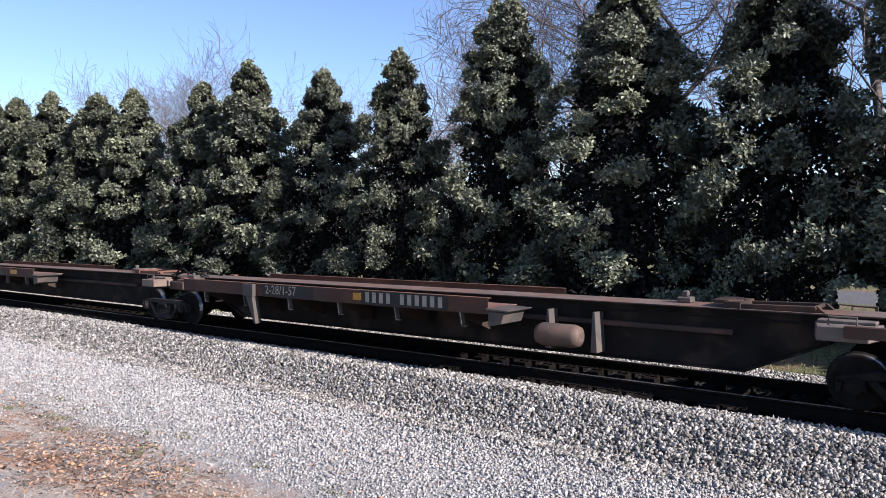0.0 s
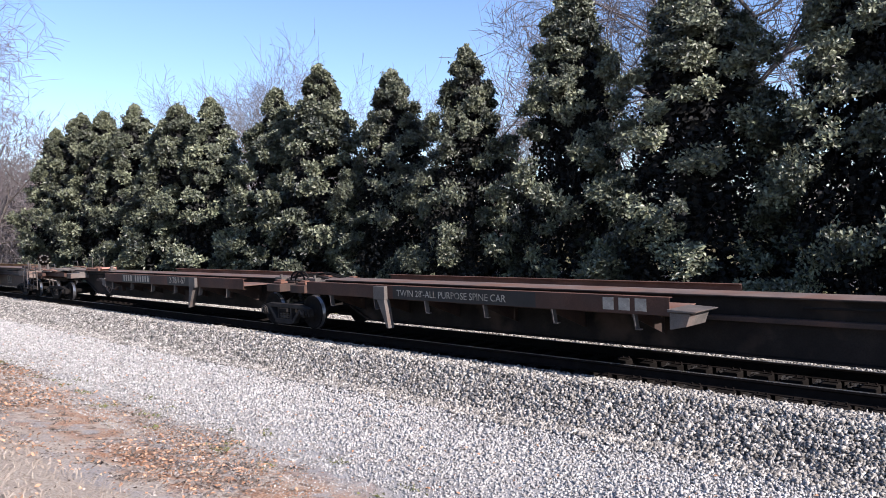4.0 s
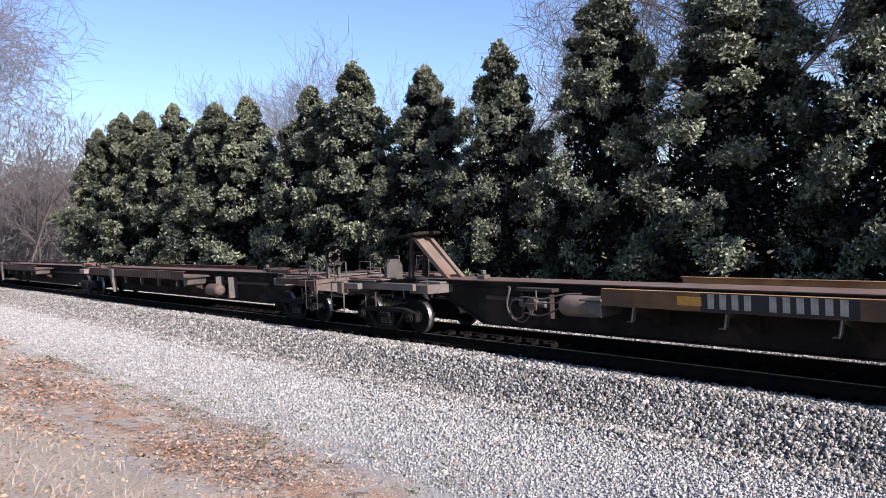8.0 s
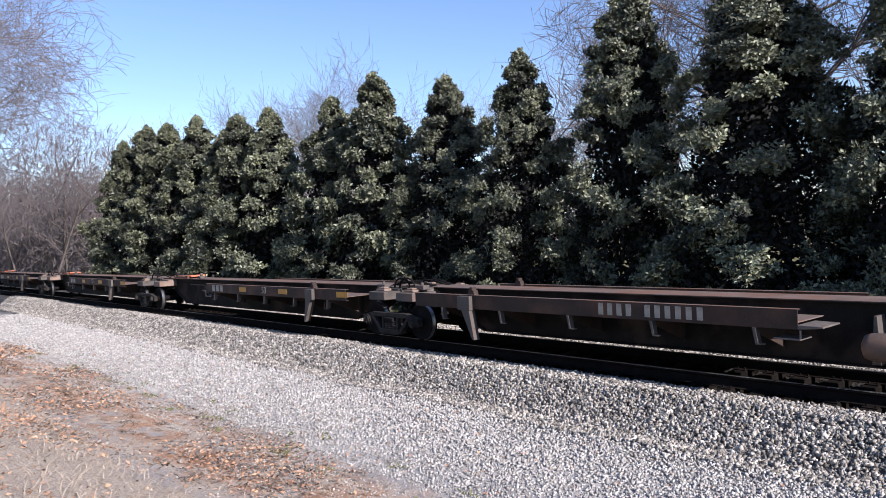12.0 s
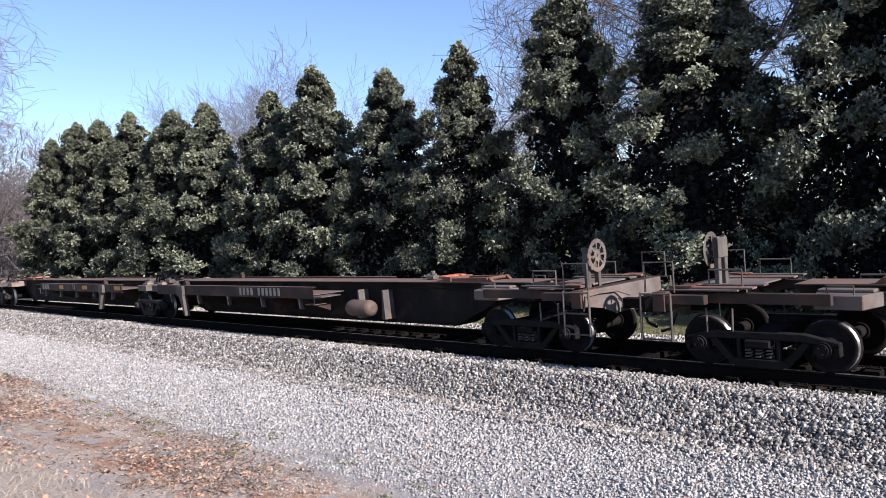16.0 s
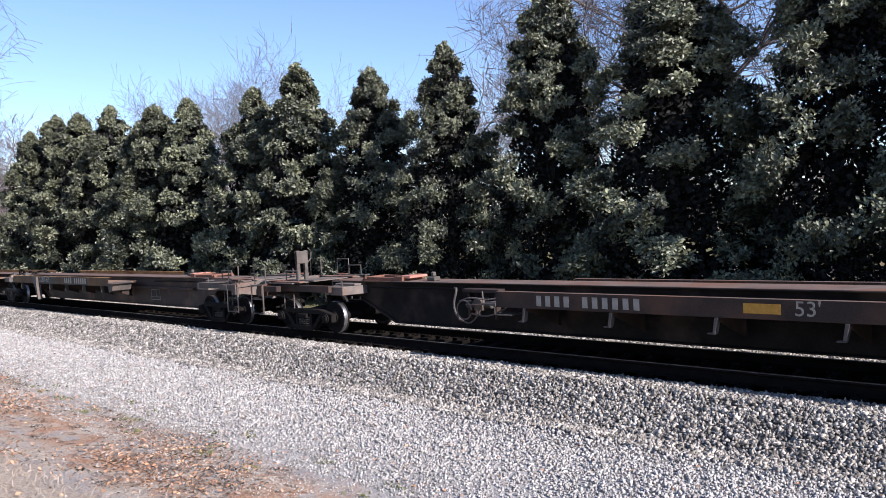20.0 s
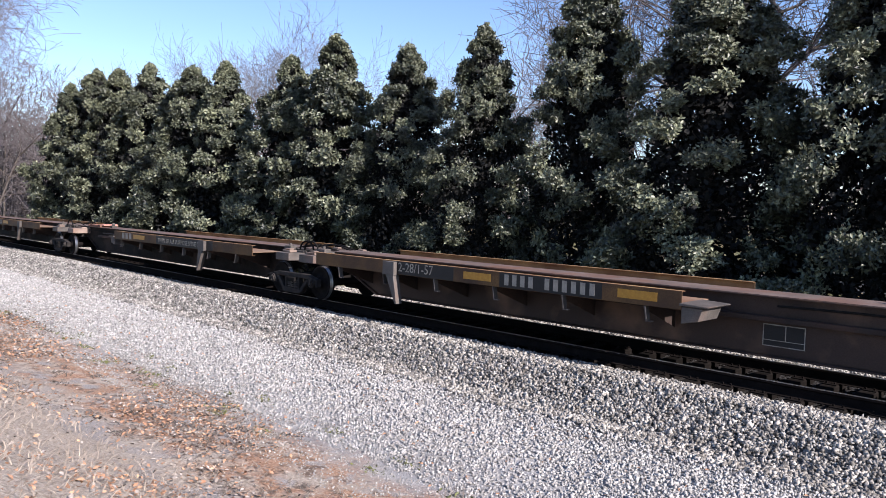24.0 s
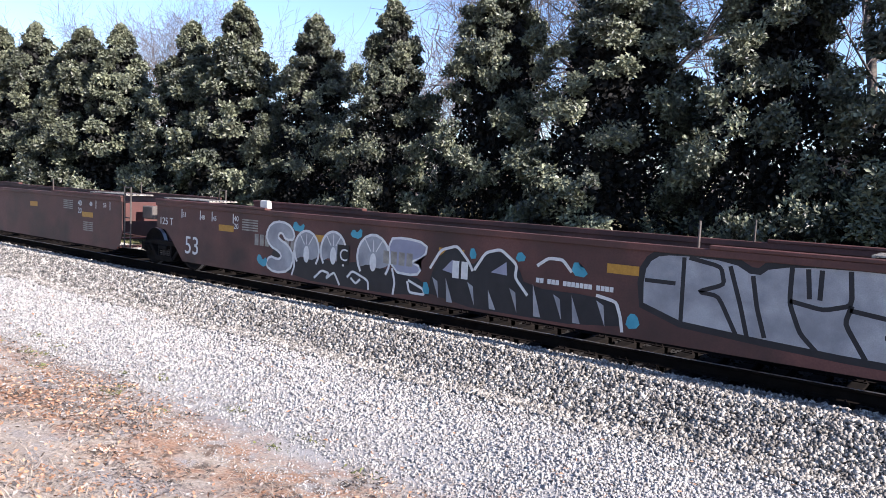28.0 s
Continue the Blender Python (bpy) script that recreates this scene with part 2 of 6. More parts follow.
    colour = mix(ramp(across, 14.6, 15.2), colour, lawn)
    lane = mix(ramp(noise_of(30, 3), 0.3, 0.7), (0.0962, 0.0962, 0.0999), (0.148, 0.148, 0.152))
    in_lane = maths("MULTIPLY", ramp(split.outputs["Y"], 29.4, 29.6), ramp(split.outputs["Y"], 35.2, 35.0))
    colour = mix(in_lane, colour, lane)
    links.new(colour, out.inputs["Base Color"])
    out.inputs["Roughness"].default_value = 0.95
    out.inputs["Specular IOR Level"].default_value = 0.2
    b = nodes.new("ShaderNodeBump")
    b.inputs["Strength"].default_value, b.inputs["Distance"].default_value = 0.7, 0.03
    links.new(maths("ADD", noise_of(24, 5), noise_of(70, 2)), b.inputs["Height"])
    links.new(b.outputs["Normal"], out.inputs["Normal"])
    return m


M["ground"] = ground_material()


# ---------------------------------------------------------------- mesh tools
class Shape:
    """Gathers boxes, prisms and turned pieces into one mesh."""

    def __init__(self):
        self.bm = bmesh.new()

    def poly(self, bottom, top):
        """A solid between two rings of points."""
        a, b = [self.bm.verts.new(p) for p in bottom], [self.bm.verts.new(p) for p in top]
        n = len(a)
        for i in range(n):
            self.bm.faces.new((a[i], a[(i + 1) % n], b[(i + 1) % n], b[i]))
        self.bm.faces.new(a[::-1]), self.bm.faces.new(b)
        return self

    def box(self, x0, x1, y0, y1, z0, z1):
        return self.poly([(x0, y0, z0), (x1, y0, z0), (x1, y1, z0), (x0, y1, z0)], [(x0, y0, z1), (x1, y0, z1), (x1, y1, z1), (x0, y1, z1)])

    def prism_y(self, xz, y0, y1):
        """An outline in x and z, drawn from y0 to y1."""
        return self.poly([(x, y0, z) for x, z in xz], [(x, y1, z) for x, z in xz])

    def prism_x(self, yz, x0, x1):
        return self.poly([(x0, y, z) for y, z in yz], [(x1, y, z) for y, z in yz])

    def prism_z(self, xy, z0, z1):
        return self.poly([(x, y, z0) for x, y in xy], [(x, y, z1) for x, y in xy])

    def rod(self, a, b, r, sides=8, r2=None):
        a, b = Vector(a), Vector(b)
        way = (b - a).normalized()
        side = way.orthogonal().normalized()
        up = way.cross(side)
        ring = [(math.cos(2 * math.pi * k / sides), math.sin(2 * math.pi * k / sides)) for k in range(sides)]
        r2 = r if r2 is None else r2
        return self.poly([a + (side * c + up * s) * r for c, s in ring], [b + (side * c + up * s) * r2 for c, s in ring])

    def pipe(self, points, r, sides=6):
        """One bent tube through the points."""
        pts = [Vector(p) for p in points]
        rings = []
        side = (pts[1] - pts[0]).orthogonal().normalized()
        for k, p in enumerate(pts):
            way = (pts[min(k + 1, len(pts) - 1)] - pts[max(k - 1, 0)]).normalized()
            side = (side - way * side.dot(way)).normalized()
            up = way.cross(side)
            rings.append([self.bm.verts.new(p + (side * math.cos(2 * math.pi * j / sides) + up * math.sin(2 * math.pi * j / sides)) * r) for j in range(sides)])
        for a, b in zip(rings, rings[1:]):
            for j in range(sides):
                self.bm.faces.new((a[j], a[(j + 1) % sides], b[(j + 1) % sides], b[j]))
        self.bm.faces.new(rings[0][::-1]), self.bm.faces.new(rings[-1])
        return self

    def lathe_y(self, profile, sides=28):
        """A closed outline of (radius, y), turned about the y axis."""
        rings = [[self.bm.verts.new((r * math.cos(2 * math.pi * k / sides), y, r * math.sin(2 * math.pi * k / sides))) for k in range(sides)] for r, y in profile]
        for i, ring in enumerate(rings):
            nxt = rings[(i + 1) % len(rings)]
            for k in range(sides):
                self.bm.faces.new((ring[k], ring[(k + 1) % sides], nxt[(k + 1) % sides], nxt[k]))
        return self

    def mesh(self, name, bevel=0.0):
        bmesh.ops.recalc_face_normals(self.bm, faces=self.bm.faces)
        if bevel:
            edges = [e for e in self.bm.edges if len(e.link_faces) == 2 and e.calc_face_angle(0) > 0.5 and e.calc_length() > 3 * bevel]
            bmesh.ops.bevel(self.bm, geom=edges, offset=bevel, segments=1, affect="EDGES", clamp_overlap=True)
        me = bpy.data.meshes.new(name)
        self.bm.to_mesh(me)
        self.bm.free()
        return me


CACHE = {}


def put(name, me, material, parent=None, label="", at=None):
    """One mesh object, under a thing or a part where that is given."""
    if material and not me.materials:
        me.materials.append(material)
    elif material and me.materials[0] != material:
        key = (me.name, material.name)
        if key not in CACHE:
            CACHE[key] = me.copy()
            CACHE[key].materials.clear()
            CACHE[key].materials.append(material)
        me = CACHE[key]
    ob = new(name, me)
    if parent:
        ob.parent = parent
    if at:
        ob.matrix_basis = at
    return tagged(ob, label)


def kept(key, make):
    """The mesh of that key, made once."""
    if key not in CACHE:
        CACHE[key] = make()
    return CACHE[key]


def soup(name, points, faces_of, count):
    """A mesh of count pieces with the same faces; points has shape (count * n, 3)."""
    faces_of = np.asarray(faces_of)
    n = len(points) // count
    faces = (faces_of[None] + (np.arange(count) * n)[:, None, None]).reshape(-1, faces_of.shape[1])
    me = bpy.data.meshes.new(name)
    me.vertices.add(len(points))
    me.vertices.foreach_set("co", np.asarray(points, np.float32).ravel())
    k = faces_of.shape[1]
    me.loops.add(faces.size)
    me.loops.foreach_set("vertex_index", faces.astype(np.int32).ravel())
    me.polygons.add(len(faces))
    me.polygons.foreach_set("loop_start", np.arange(0, faces.size, k, dtype=np.int32))
    me.polygons.foreach_set("loop_total", np.full(len(faces), k, np.int32))
    me.update(calc_edges=True)
    return me


# ---------------------------------------------------------------- the lie of the land
TRACK_Y = 11.70          # the middle of the track
rng = np.random.default_rng(7)


GRADE = 0.009            # the track climbs gently towards +x
PITCH = math.degrees(math.atan(GRADE))


def climb(x):
    """The height of the rails' heads at x."""
    return GRADE * (x + 7.4)


def land(x, y):
    """The height of the ground."""
    x, y = np.asarray(x, float), np.asarray(y, float)
    z = np.interp(y, [-60, -4, 1.0, 3.2, 5.5, 8.6, 9.3, 10.0, 10.5, 10.75, 12.65, 12.9, 13.3, 14.3, 15.3, 16.5, 19, 29, 60, 5000],
                  [0.9, 0.9, 0.75, -0.35, -0.66, -0.74, -0.72, -0.215, -0.20, -0.30, -0.30, -0.21, -0.225, -0.24, -0.5, -0.55, -0.35, -0.3, -0.2, -0.2])
    z = z + climb(np.clip(x, -420, 160))
    near = np.exp(-((x + 12) / 30) ** 2)
    z = z + near * 0.035 * np.sin(1.7 * x + 0.6 * y) * np.sin(1.3 * y - 0.4 * x) * ((y < 9.2) | (y > 14.5))
    return z


def make_ground():
    xs = np.unique(np.concatenate([np.linspace(-4000, -400, 10), np.linspace(-400, -60, 30), np.linspace(-60, 10, 170), np.linspace(10, 60, 20), np.linspace(60, 4000, 10)]))
    ys = np.unique(np.concatenate([np.linspace(-4000, -30, 10), np.linspace(-30, 1, 12), np.linspace(1, 18, 90), np.linspace(18, 60, 40), np.linspace(60, 4000, 14)]))
    gx, gy = np.meshgrid(xs, ys, indexing="ij")
    points = np.stack([gx, gy, land(gx, gy)], -1).reshape(-1, 3)
    i, j = np.meshgrid(np.arange(len(xs) - 1), np.arange(len(ys) - 1), indexing="ij")
    a = (i * len(ys) + j).ravel()
    me = soup("ground", points, np.stack([a, a + len(ys), a + len(ys) + 1, a + 1], -1), 1)
    me.polygons.foreach_set("use_smooth", np.ones(len(me.polygons), bool))
    me.materials.append(M["ground"])
    tagged(new("ground", me), "grey gravel, leaf litter and winter lawn along the track", "ground", kind="structure")


make_ground()

# rails and sleepers
track = tagged(new("track"), "single railway track on grey stone ballast", "railway track", kind="structure")
HALF = [(0.0, 0.0), (0.034, -0.004), (0.037, -0.03), (0.022, -0.045), (0.009, -0.055), (0.009, -0.15), (0.03, -0.165), (0.075, -0.174), (0.075, -0.184), (0.0, -0.184)]


def rail_mesh():
    s = Shape()
    ring = HALF + [(-y, z) for y, z in HALF[-2:0:-1]]
    return s.prism_x(ring, -420, 160).mesh("rail")


def rail_head():
    return Shape().box(-420, 160, -0.026, 0.026, -0.001, 0.0015).mesh("rail_head")


for y in (-0.752, 0.752):
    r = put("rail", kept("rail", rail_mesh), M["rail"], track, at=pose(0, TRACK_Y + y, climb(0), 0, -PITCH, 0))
    put("rail_head", kept("rail_head", rail_head), M["railtop"], r, "bright worn running surface")


def tie_mesh():
    return Shape().box(-0.115, 0.115, -1.29, 1.29, -0.36, -0.185).mesh("tie", 0.012)


def tie_plate_mesh():
    s = Shape()
    for y in (-0.752, 0.752):
        s.box(-0.1, 0.1, y - 0.17, y + 0.17, -0.186, -0.168)
        for dx in (-0.06, 0.06):
            for dy in (-0.1, 0.1):
                s.box(dx - 0.012, dx + 0.012, y + dy - 0.014, y + dy + 0.014, -0.17, -0.14)
    return s.mesh("tie_plates")


pick = random.Random(3)
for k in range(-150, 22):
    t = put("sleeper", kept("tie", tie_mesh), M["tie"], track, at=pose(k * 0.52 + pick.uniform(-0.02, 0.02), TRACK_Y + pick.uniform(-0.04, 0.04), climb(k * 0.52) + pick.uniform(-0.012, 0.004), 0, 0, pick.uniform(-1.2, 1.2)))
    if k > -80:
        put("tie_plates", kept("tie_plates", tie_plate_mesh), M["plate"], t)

# ---------------------------------------------------------------- the train
SPEEDS = [(0.0, 0.0), (3.5, 66.6), (7.0, 132.66), (10.5, 198.49), (14.0, 264.37), (17.5, 330.27), (21.0, 396.19), (24.5, 462.28), (28.0, 528.69)]
ROLLING = []             # things that roll along, with their place at the start
TURNING = []             # wheelsets, with their place at the start and their radius


def letters(body, size, material, parent, at, name="letter"):
    def make():
        c = bpy.data.curves.new("text", "FONT")
        c.body, c.size, c.align_x, c.extrude, c.resolution_u = body, size, "LEFT", 0.002, 3
        ob = bpy.data.objects.new("text", c)
        scene.collection.objects.link(ob)
        me = bpy.data.meshes.new_from_object(ob.evaluated_get(bpy.context.evaluated_depsgraph_get()))
        bpy.data.objects.remove(ob)
        bm = bmesh.new()
        bm.from_mesh(me)
        bpy.data.meshes.remove(me)
        glyphs, left = [], set(bm.verts)
        while left:
            seed = min(left, key=lambda v: v.index)
            island, todo = {seed}, [seed]
            while todo:
                for e in todo.pop().link_edges:
                    for v in e.verts:
                        if v not in island:
                            island.add(v), todo.append(v)
            left -= island
            order = sorted(island, key=lambda v: v.index)
            number = {v: k for k, v in enumerate(order)}
            piece = bpy.data.meshes.new("letter")
            piece.from_pydata([v.co[:] for v in order], [], [[number[v] for v in f.verts] for f in bm.faces if f.verts[0] in island])
            glyphs.append(piece)
        bm.free()
        return glyphs
    for glyph in kept(("text", body, size, material.name), make):
        put(name, glyph, material, parent, at=at)


def bars(widths, height, material, parent, at, gap=0.05):
    """A row of plain bars, one for each character; a negative width leaves a space."""
    x = 0.0
    for w in widths:
        if w > 0:
            put("lettering_bar", kept(("bar", w, height), lambda: Shape().box(0, w, 0, height, 0, 0.002).mesh("bar")), material, parent, at=at @ pose(x, 0, 0))
        x += abs(w) + gap


# ---- trucks
def wheel_mesh(r):
    s = Shape()
    s.lathe_y([(0.10, -0.09), (0.13, -0.09), (0.15, -0.035), (r - 0.11, -0.02), (r - 0.06, -0.06), (r - 0.012, -0.066), (r, -0.055), (r + 0.006, 0.035), (r + 0.03, 0.045), (r + 0.03, 0.062), (r - 0.06, 0.068),
               (r - 0.1, 0.03), (0.15, 0.02), (0.13, 0.08), (0.10, 0.08)], 22)
    me = s.mesh("wheel")
    me.materials.append(M["wheelface"]), me.materials.append(M["tread"])
    n = 22
    for i, p in enumerate(me.polygons):
        if i // n == 6:
            p.material_index = 1
    for p in me.polygons:
        p.use_smooth = True
    return me


def axle_mesh():
    return Shape().rod((0, -1.06, 0), (0, -0.7, 0), 0.075, 12).rod((0, -0.7, 0), (0, 0.7, 0), 0.09, 14).rod((0, 0.7, 0), (0, 1.06, 0), 0.075, 12).mesh("axle")


def cap_mesh():
    s = Shape().rod((0, -1.10, 0), (0, -0.93, 0), 0.115, 14).rod((0, -1.13, 0), (0, -1.10, 0), 0.085, 14)
    for k in range(3):
        a = 2.1 * k
        s.rod((0.055 * math.cos(a), -1.15, 0.055 * math.sin(a)), (0.055 * math.cos(a), -1.125, 0.055 * math.sin(a)), 0.018, 6)
    return s.mesh("bearing_cap")


def sideframe_mesh(r):
    s = Shape()
    w = 0.07
    # top chord, lower truss, columns and the pedestals over the bearings
    s.prism_y([(-1.08, r + 0.10), (-0.62, r + 0.20), (0.62, r + 0.20), (1.08, r + 0.10), (1.08, r + 0.02), (0.60, r + 0.09), (-0.60, r + 0.09), (-1.08, r + 0.02)], -w, w)
    s.prism_y([(-0.72, r + 0.06), (-0.62, r + 0.09), (-0.34, r - 0.20), (-0.42, r - 0.27)], -w, w)
    s.prism_y([(0.72, r + 0.06), (0.42, r - 0.27), (0.34, r - 0.20), (0.62, r + 0.09)], -w, w)
    s.prism_y([(-0.44, r - 0.27), (-0.34, r - 0.19), (0.34, r - 0.19), (0.44, r - 0.27), (0.30, r - 0.32), (-0.30, r - 0.32)], -w - 0.02, w + 0.02)
    for x in (-0.31, 0.25):
        s.box(x, x + 0.06, -w, w, r - 0.20, r + 0.10)
    for sx in (-1, 1):
        s.prism_y([(sx * 0.76, r + 0.06), (sx * 0.72, r - 0.10), (sx * 0.76, r - 0.11), (sx * 0.80, r + 0.08)], -w, w)
        s.prism_y([(sx * 0.98, r + 0.06), (sx * 1.03, r - 0.10), (sx * 1.09, r - 0.09), (sx * 1.08, r + 0.08)], -w, w)
        s.box(sx * 0.87 - 0.11, sx * 0.87 + 0.11, -w + 0.01, w - 0.01, r + 0.06, r + 0.12)
    return s.mesh("sideframe", 0.012)


def spring_mesh():
    s = Shape()
    turns, n = 4.5, 22
    pts = [(0.055 * math.cos(2 * math.pi * turns * k / n), 0.055 * math.sin(2 * math.pi * turns * k / n), 0.21 * k / n) for k in range(n + 1)]
    return s.pipe(pts, 0.014, 4).mesh("spring")


def bolster_mesh(r):
    s = Shape()
    s.prism_x([(-1.12, r - 0.02), (-1.12, r + 0.08), (-0.5, r + 0.20), (0.5, r + 0.20), (1.12, r + 0.08), (1.12, r - 0.02), (0.4, r - 0.12), (-0.4, r - 0.12)], -0.18, 0.18)
    return s.rod((0, 0, r + 0.19), (0, 0, r + 0.27), 0.22, 18).mesh("bolster", 0.015)


def beam_mesh(r):
    s = Shape().box(-0.06, 0.06, -0.85, 0.85, r - 0.16, r - 0.04)
    return s.mesh("brake_beam", 0.01)


def shoe_mesh(r):
    return Shape().prism_y([(0.0, r - 0.2), (0.07, r - 0.16), (0.08, r + 0.12), (0.0, r + 0.16), (0.03, r)], -0.05, 0.05).mesh("brake_shoe", 0.008)


def truck(x, r, steel="cast"):
    """A four-wheeled railway truck whose middle stands at x at the start."""
    thing = tagged(new("rail_truck"), "grimy cast steel railway truck with four wheels" if steel == "cast" else "dusty cast steel railway truck with four wheels", "rail truck", "trucks of the train")
    for sy in (-1, 1):
        put("sideframe", kept(("sideframe", r), lambda: sideframe_mesh(r)), M[steel], thing, at=pose(0, sy * 1.0, 0))
        for dx in (-0.15, 0.0, 0.15):
            put("spring", kept("spring", spring_mesh), M["grey"], thing, "dusty coil spring", at=pose(dx, sy * 1.02, r - 0.19))
    put("bolster", kept(("bolster", r), lambda: bolster_mesh(r)), M["cast"], thing)
    for sx in (-1, 1):
        put("brake_beam", kept(("beam", r), lambda: beam_mesh(r)), M["cast"], thing, at=pose(sx * 0.38, 0, 0))
        for sy in (-1, 1):
            put("brake_shoe", kept(("shoe", r), lambda: shoe_mesh(r)), M["cast"], thing, at=pose(sx * (0.87 - r - 0.09), sy * 0.755, 0, 0, 0, 0 if sx > 0 else 180))
        axle = put("wheelset", kept("axle", axle_mesh), M["cast"], thing, at=pose(sx * 0.87, 0, r))
        for sy in (-1, 1):
            put("wheel", kept(("wheel", r), lambda: wheel_mesh(r)), None, axle, "steel wheel with a bright worn tread", at=pose(0, sy * 0.752, 0, 0, 0, 0 if sy < 0 else 180))
            put("bearing_cap", kept("cap", cap_mesh), M[steel], axle, "dusty round bearing cap", at=pose(0, 0, 0, 0, 0, 0 if sy < 0 else 180))
        TURNING.append((axle, x + sx * 0.87, sx * 0.87, r))
    ROLLING.append((thing, x, 0))
    return thing


# ---- spine car platforms; x runs from the truck beside the side sills to the other truck
def spine_mesh(length, low):
    """The box beam between the trucks; low is the height of its underside."""
    s = Shape()
    foot = low + 0.03
    web = [(0.35, 0.82), (1.3, 0.80), (2.5, foot), (length - 2.5, foot), (length - 1.3, 0.80), (length - 0.35, 0.82), (length - 0.35, 1.165), (0.35, 1.165)]
    s.prism_y(web, -0.27, 0.27)
    s.box(0.3, length - 0.3, -0.40, 0.40, 1.168, 1.192)
    s.prism_y([(2.45, low), (length - 2.45, low), (length - 2.5, low + 0.028), (2.5, low + 0.028)], -0.34, 0.34)
    s.prism_y([(1.28, 0.77), (2.45, low), (2.5, low + 0.028), (1.3, 0.798)], -0.34, 0.34)
    s.prism_y([(length - 1.28, 0.77), (length - 1.3, 0.798), (length - 2.5, low + 0.028), (length - 2.45, low)], -0.34, 0.34)
    return s.mesh("spine", 0.006)


def sill_mesh(a, b, outer, inner):
    s = Shape()
    s.prism_x([(-0.008, 0.95), (0.09, 0.95), (0.09, 0.963), (0.008, 0.963), (0.008, 1.22), (0.10, 1.22), (0.10, 1.235), (-0.008, 1.235)], a, b)
    me = s.mesh("side_sill", 0.004)
    me.materials.append(outer), me.materials.append(inner)
    # the inner web and the top flange take the paler inner colour
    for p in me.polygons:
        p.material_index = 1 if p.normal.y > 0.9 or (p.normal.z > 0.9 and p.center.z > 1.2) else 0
    return me


def deck_mesh(a, b):
    return Shape().box(a + 0.03, b - 0.03, 0.40, 1.33, 1.035, 1.05).mesh("deck_plate", 0.003)


def bearer_mesh():
    s = Shape()
    s.poly([(-0.008, -1.33, 0.965), (0.008, -1.33, 0.965), (0.008, -0.28, 0.965), (-0.008, -0.28, 0.965)], [(-0.008, -1.33, 1.03), (0.008, -1.33, 1.03), (0.008, -0.28, 1.03), (-0.008, -0.28, 1.03)])
    s.prism_x([(-0.28, 0.50), (-0.28, 0.964), (-1.33, 0.964), (-1.33, 0.90)], -0.007, 0.007)
    s.box(-0.05, 0.05, -1.33, -0.28, 1.026, 1.034)
    return s.mesh("cross_bearer")


def hanger_mesh(wide):
    s = Shape().prism_y([(0.05 - wide, 0.945), (0.05, 0.945), (0.085, 0.72), (0.085 - 0.8 * wide, 0.72)], -0.012, 0.10)
    return s.prism_y([(0.085 - 0.8 * wide, 0.70), (0.16, 0.70), (0.16, 0.718), (0.085 - 0.8 * wide, 0.718)], -0.012, 0.07).mesh("hanger", 0.003)


def wedge_mesh():
    s = Shape()
    s.prism_y([(-0.20, 0.93), (0.16, 0.93), (0.16, 1.215), (-0.20, 1.215)], -0.05, 0.05)
    s.prism_y([(-0.10, 0.93), (0.14, 0.93), (0.26, 0.33), (0.20, 0.33)], -0.045, 0.12)
    return s.mesh("jacking_bracket", 0.006)


def step_mesh():
    s = Shape()
    s.prism_y([(0.0, 0.74), (0.27, 0.80), (0.34, 1.0), (0.0, 1.0)], -0.02, 0.62)
    s.prism_y([(-0.02, 1.012), (0.42, 1.012), (0.45, 1.04), (-0.02, 1.06)], -0.06, 0.70)
    return s.mesh("end_step", 0.008)


def low_step_mesh():
    """The thin end tab and low hanging step of a newer platform."""
    s = Shape()
    s.prism_y([(0.0, 0.955), (0.34, 0.985), (0.34, 1.01), (0.0, 1.02)], -0.03, 0.55)
    s.box(-0.34, 0.04, -0.03, 0.34, 0.80, 0.825)
    s.box(0.02, 0.045, -0.03, 0.0, 0.825, 0.95)
    return s.mesh("end_step", 0.006)


def end_bolster_mesh(inner):
    s = Shape()
    y = 1.02 if inner else 0.92
    s.prism_z([(-0.32, -y), (0.30, -y), (0.42, -0.42), (0.42, 0.42), (0.30, y), (-0.32, y), (-0.42, 0.42), (-0.42, -0.42)], 0.90, 1.10)
    s.box(-0.36, 0.36, -0.6, 0.6, 1.10, 1.15)
    return s.mesh("end_bolster", 0.012)


def apron_mesh():
    """The plate that spans the joint over an articulated truck."""
    return Shape().prism_z([(-0.75, -0.45), (0.55, -0.55), (0.55, 0.55), (-0.75, 0.45)], 1.155, 1.19).mesh("apron_plate", 0.006)


def pedestal_mesh():
    s = Shape().prism_y([(-0.14, 0), (0.14, 0), (0.10, 0.13), (0.05, 0.15), (0.05, 0.21), (-0.05, 0.21), (-0.05, 0.15), (-0.10, 0.13)], -0.08, 0.08)
    return s.mesh("container_pedestal", 0.01)


def hitch_mesh():
    s = Shape()
    s.prism_y([(-0.7, 0.0), (0.65, 0.0), (0.55, 0.09), (-0.6, 0.07)], -0.33, -0.24)
    s.prism_y([(-0.7, 0.0), (0.65, 0.0), (0.55, 0.09), (-0.6, 0.07)], 0.24, 0.33)
    s.box(-0.75, -0.5, -0.36, 0.36, 0.0, 0.10)
    s.rod((0.5, -0.36, 0.06), (0.5, 0.36, 0.06), 0.035, 8)
    return s.mesh("hitch_frame", 0.006)


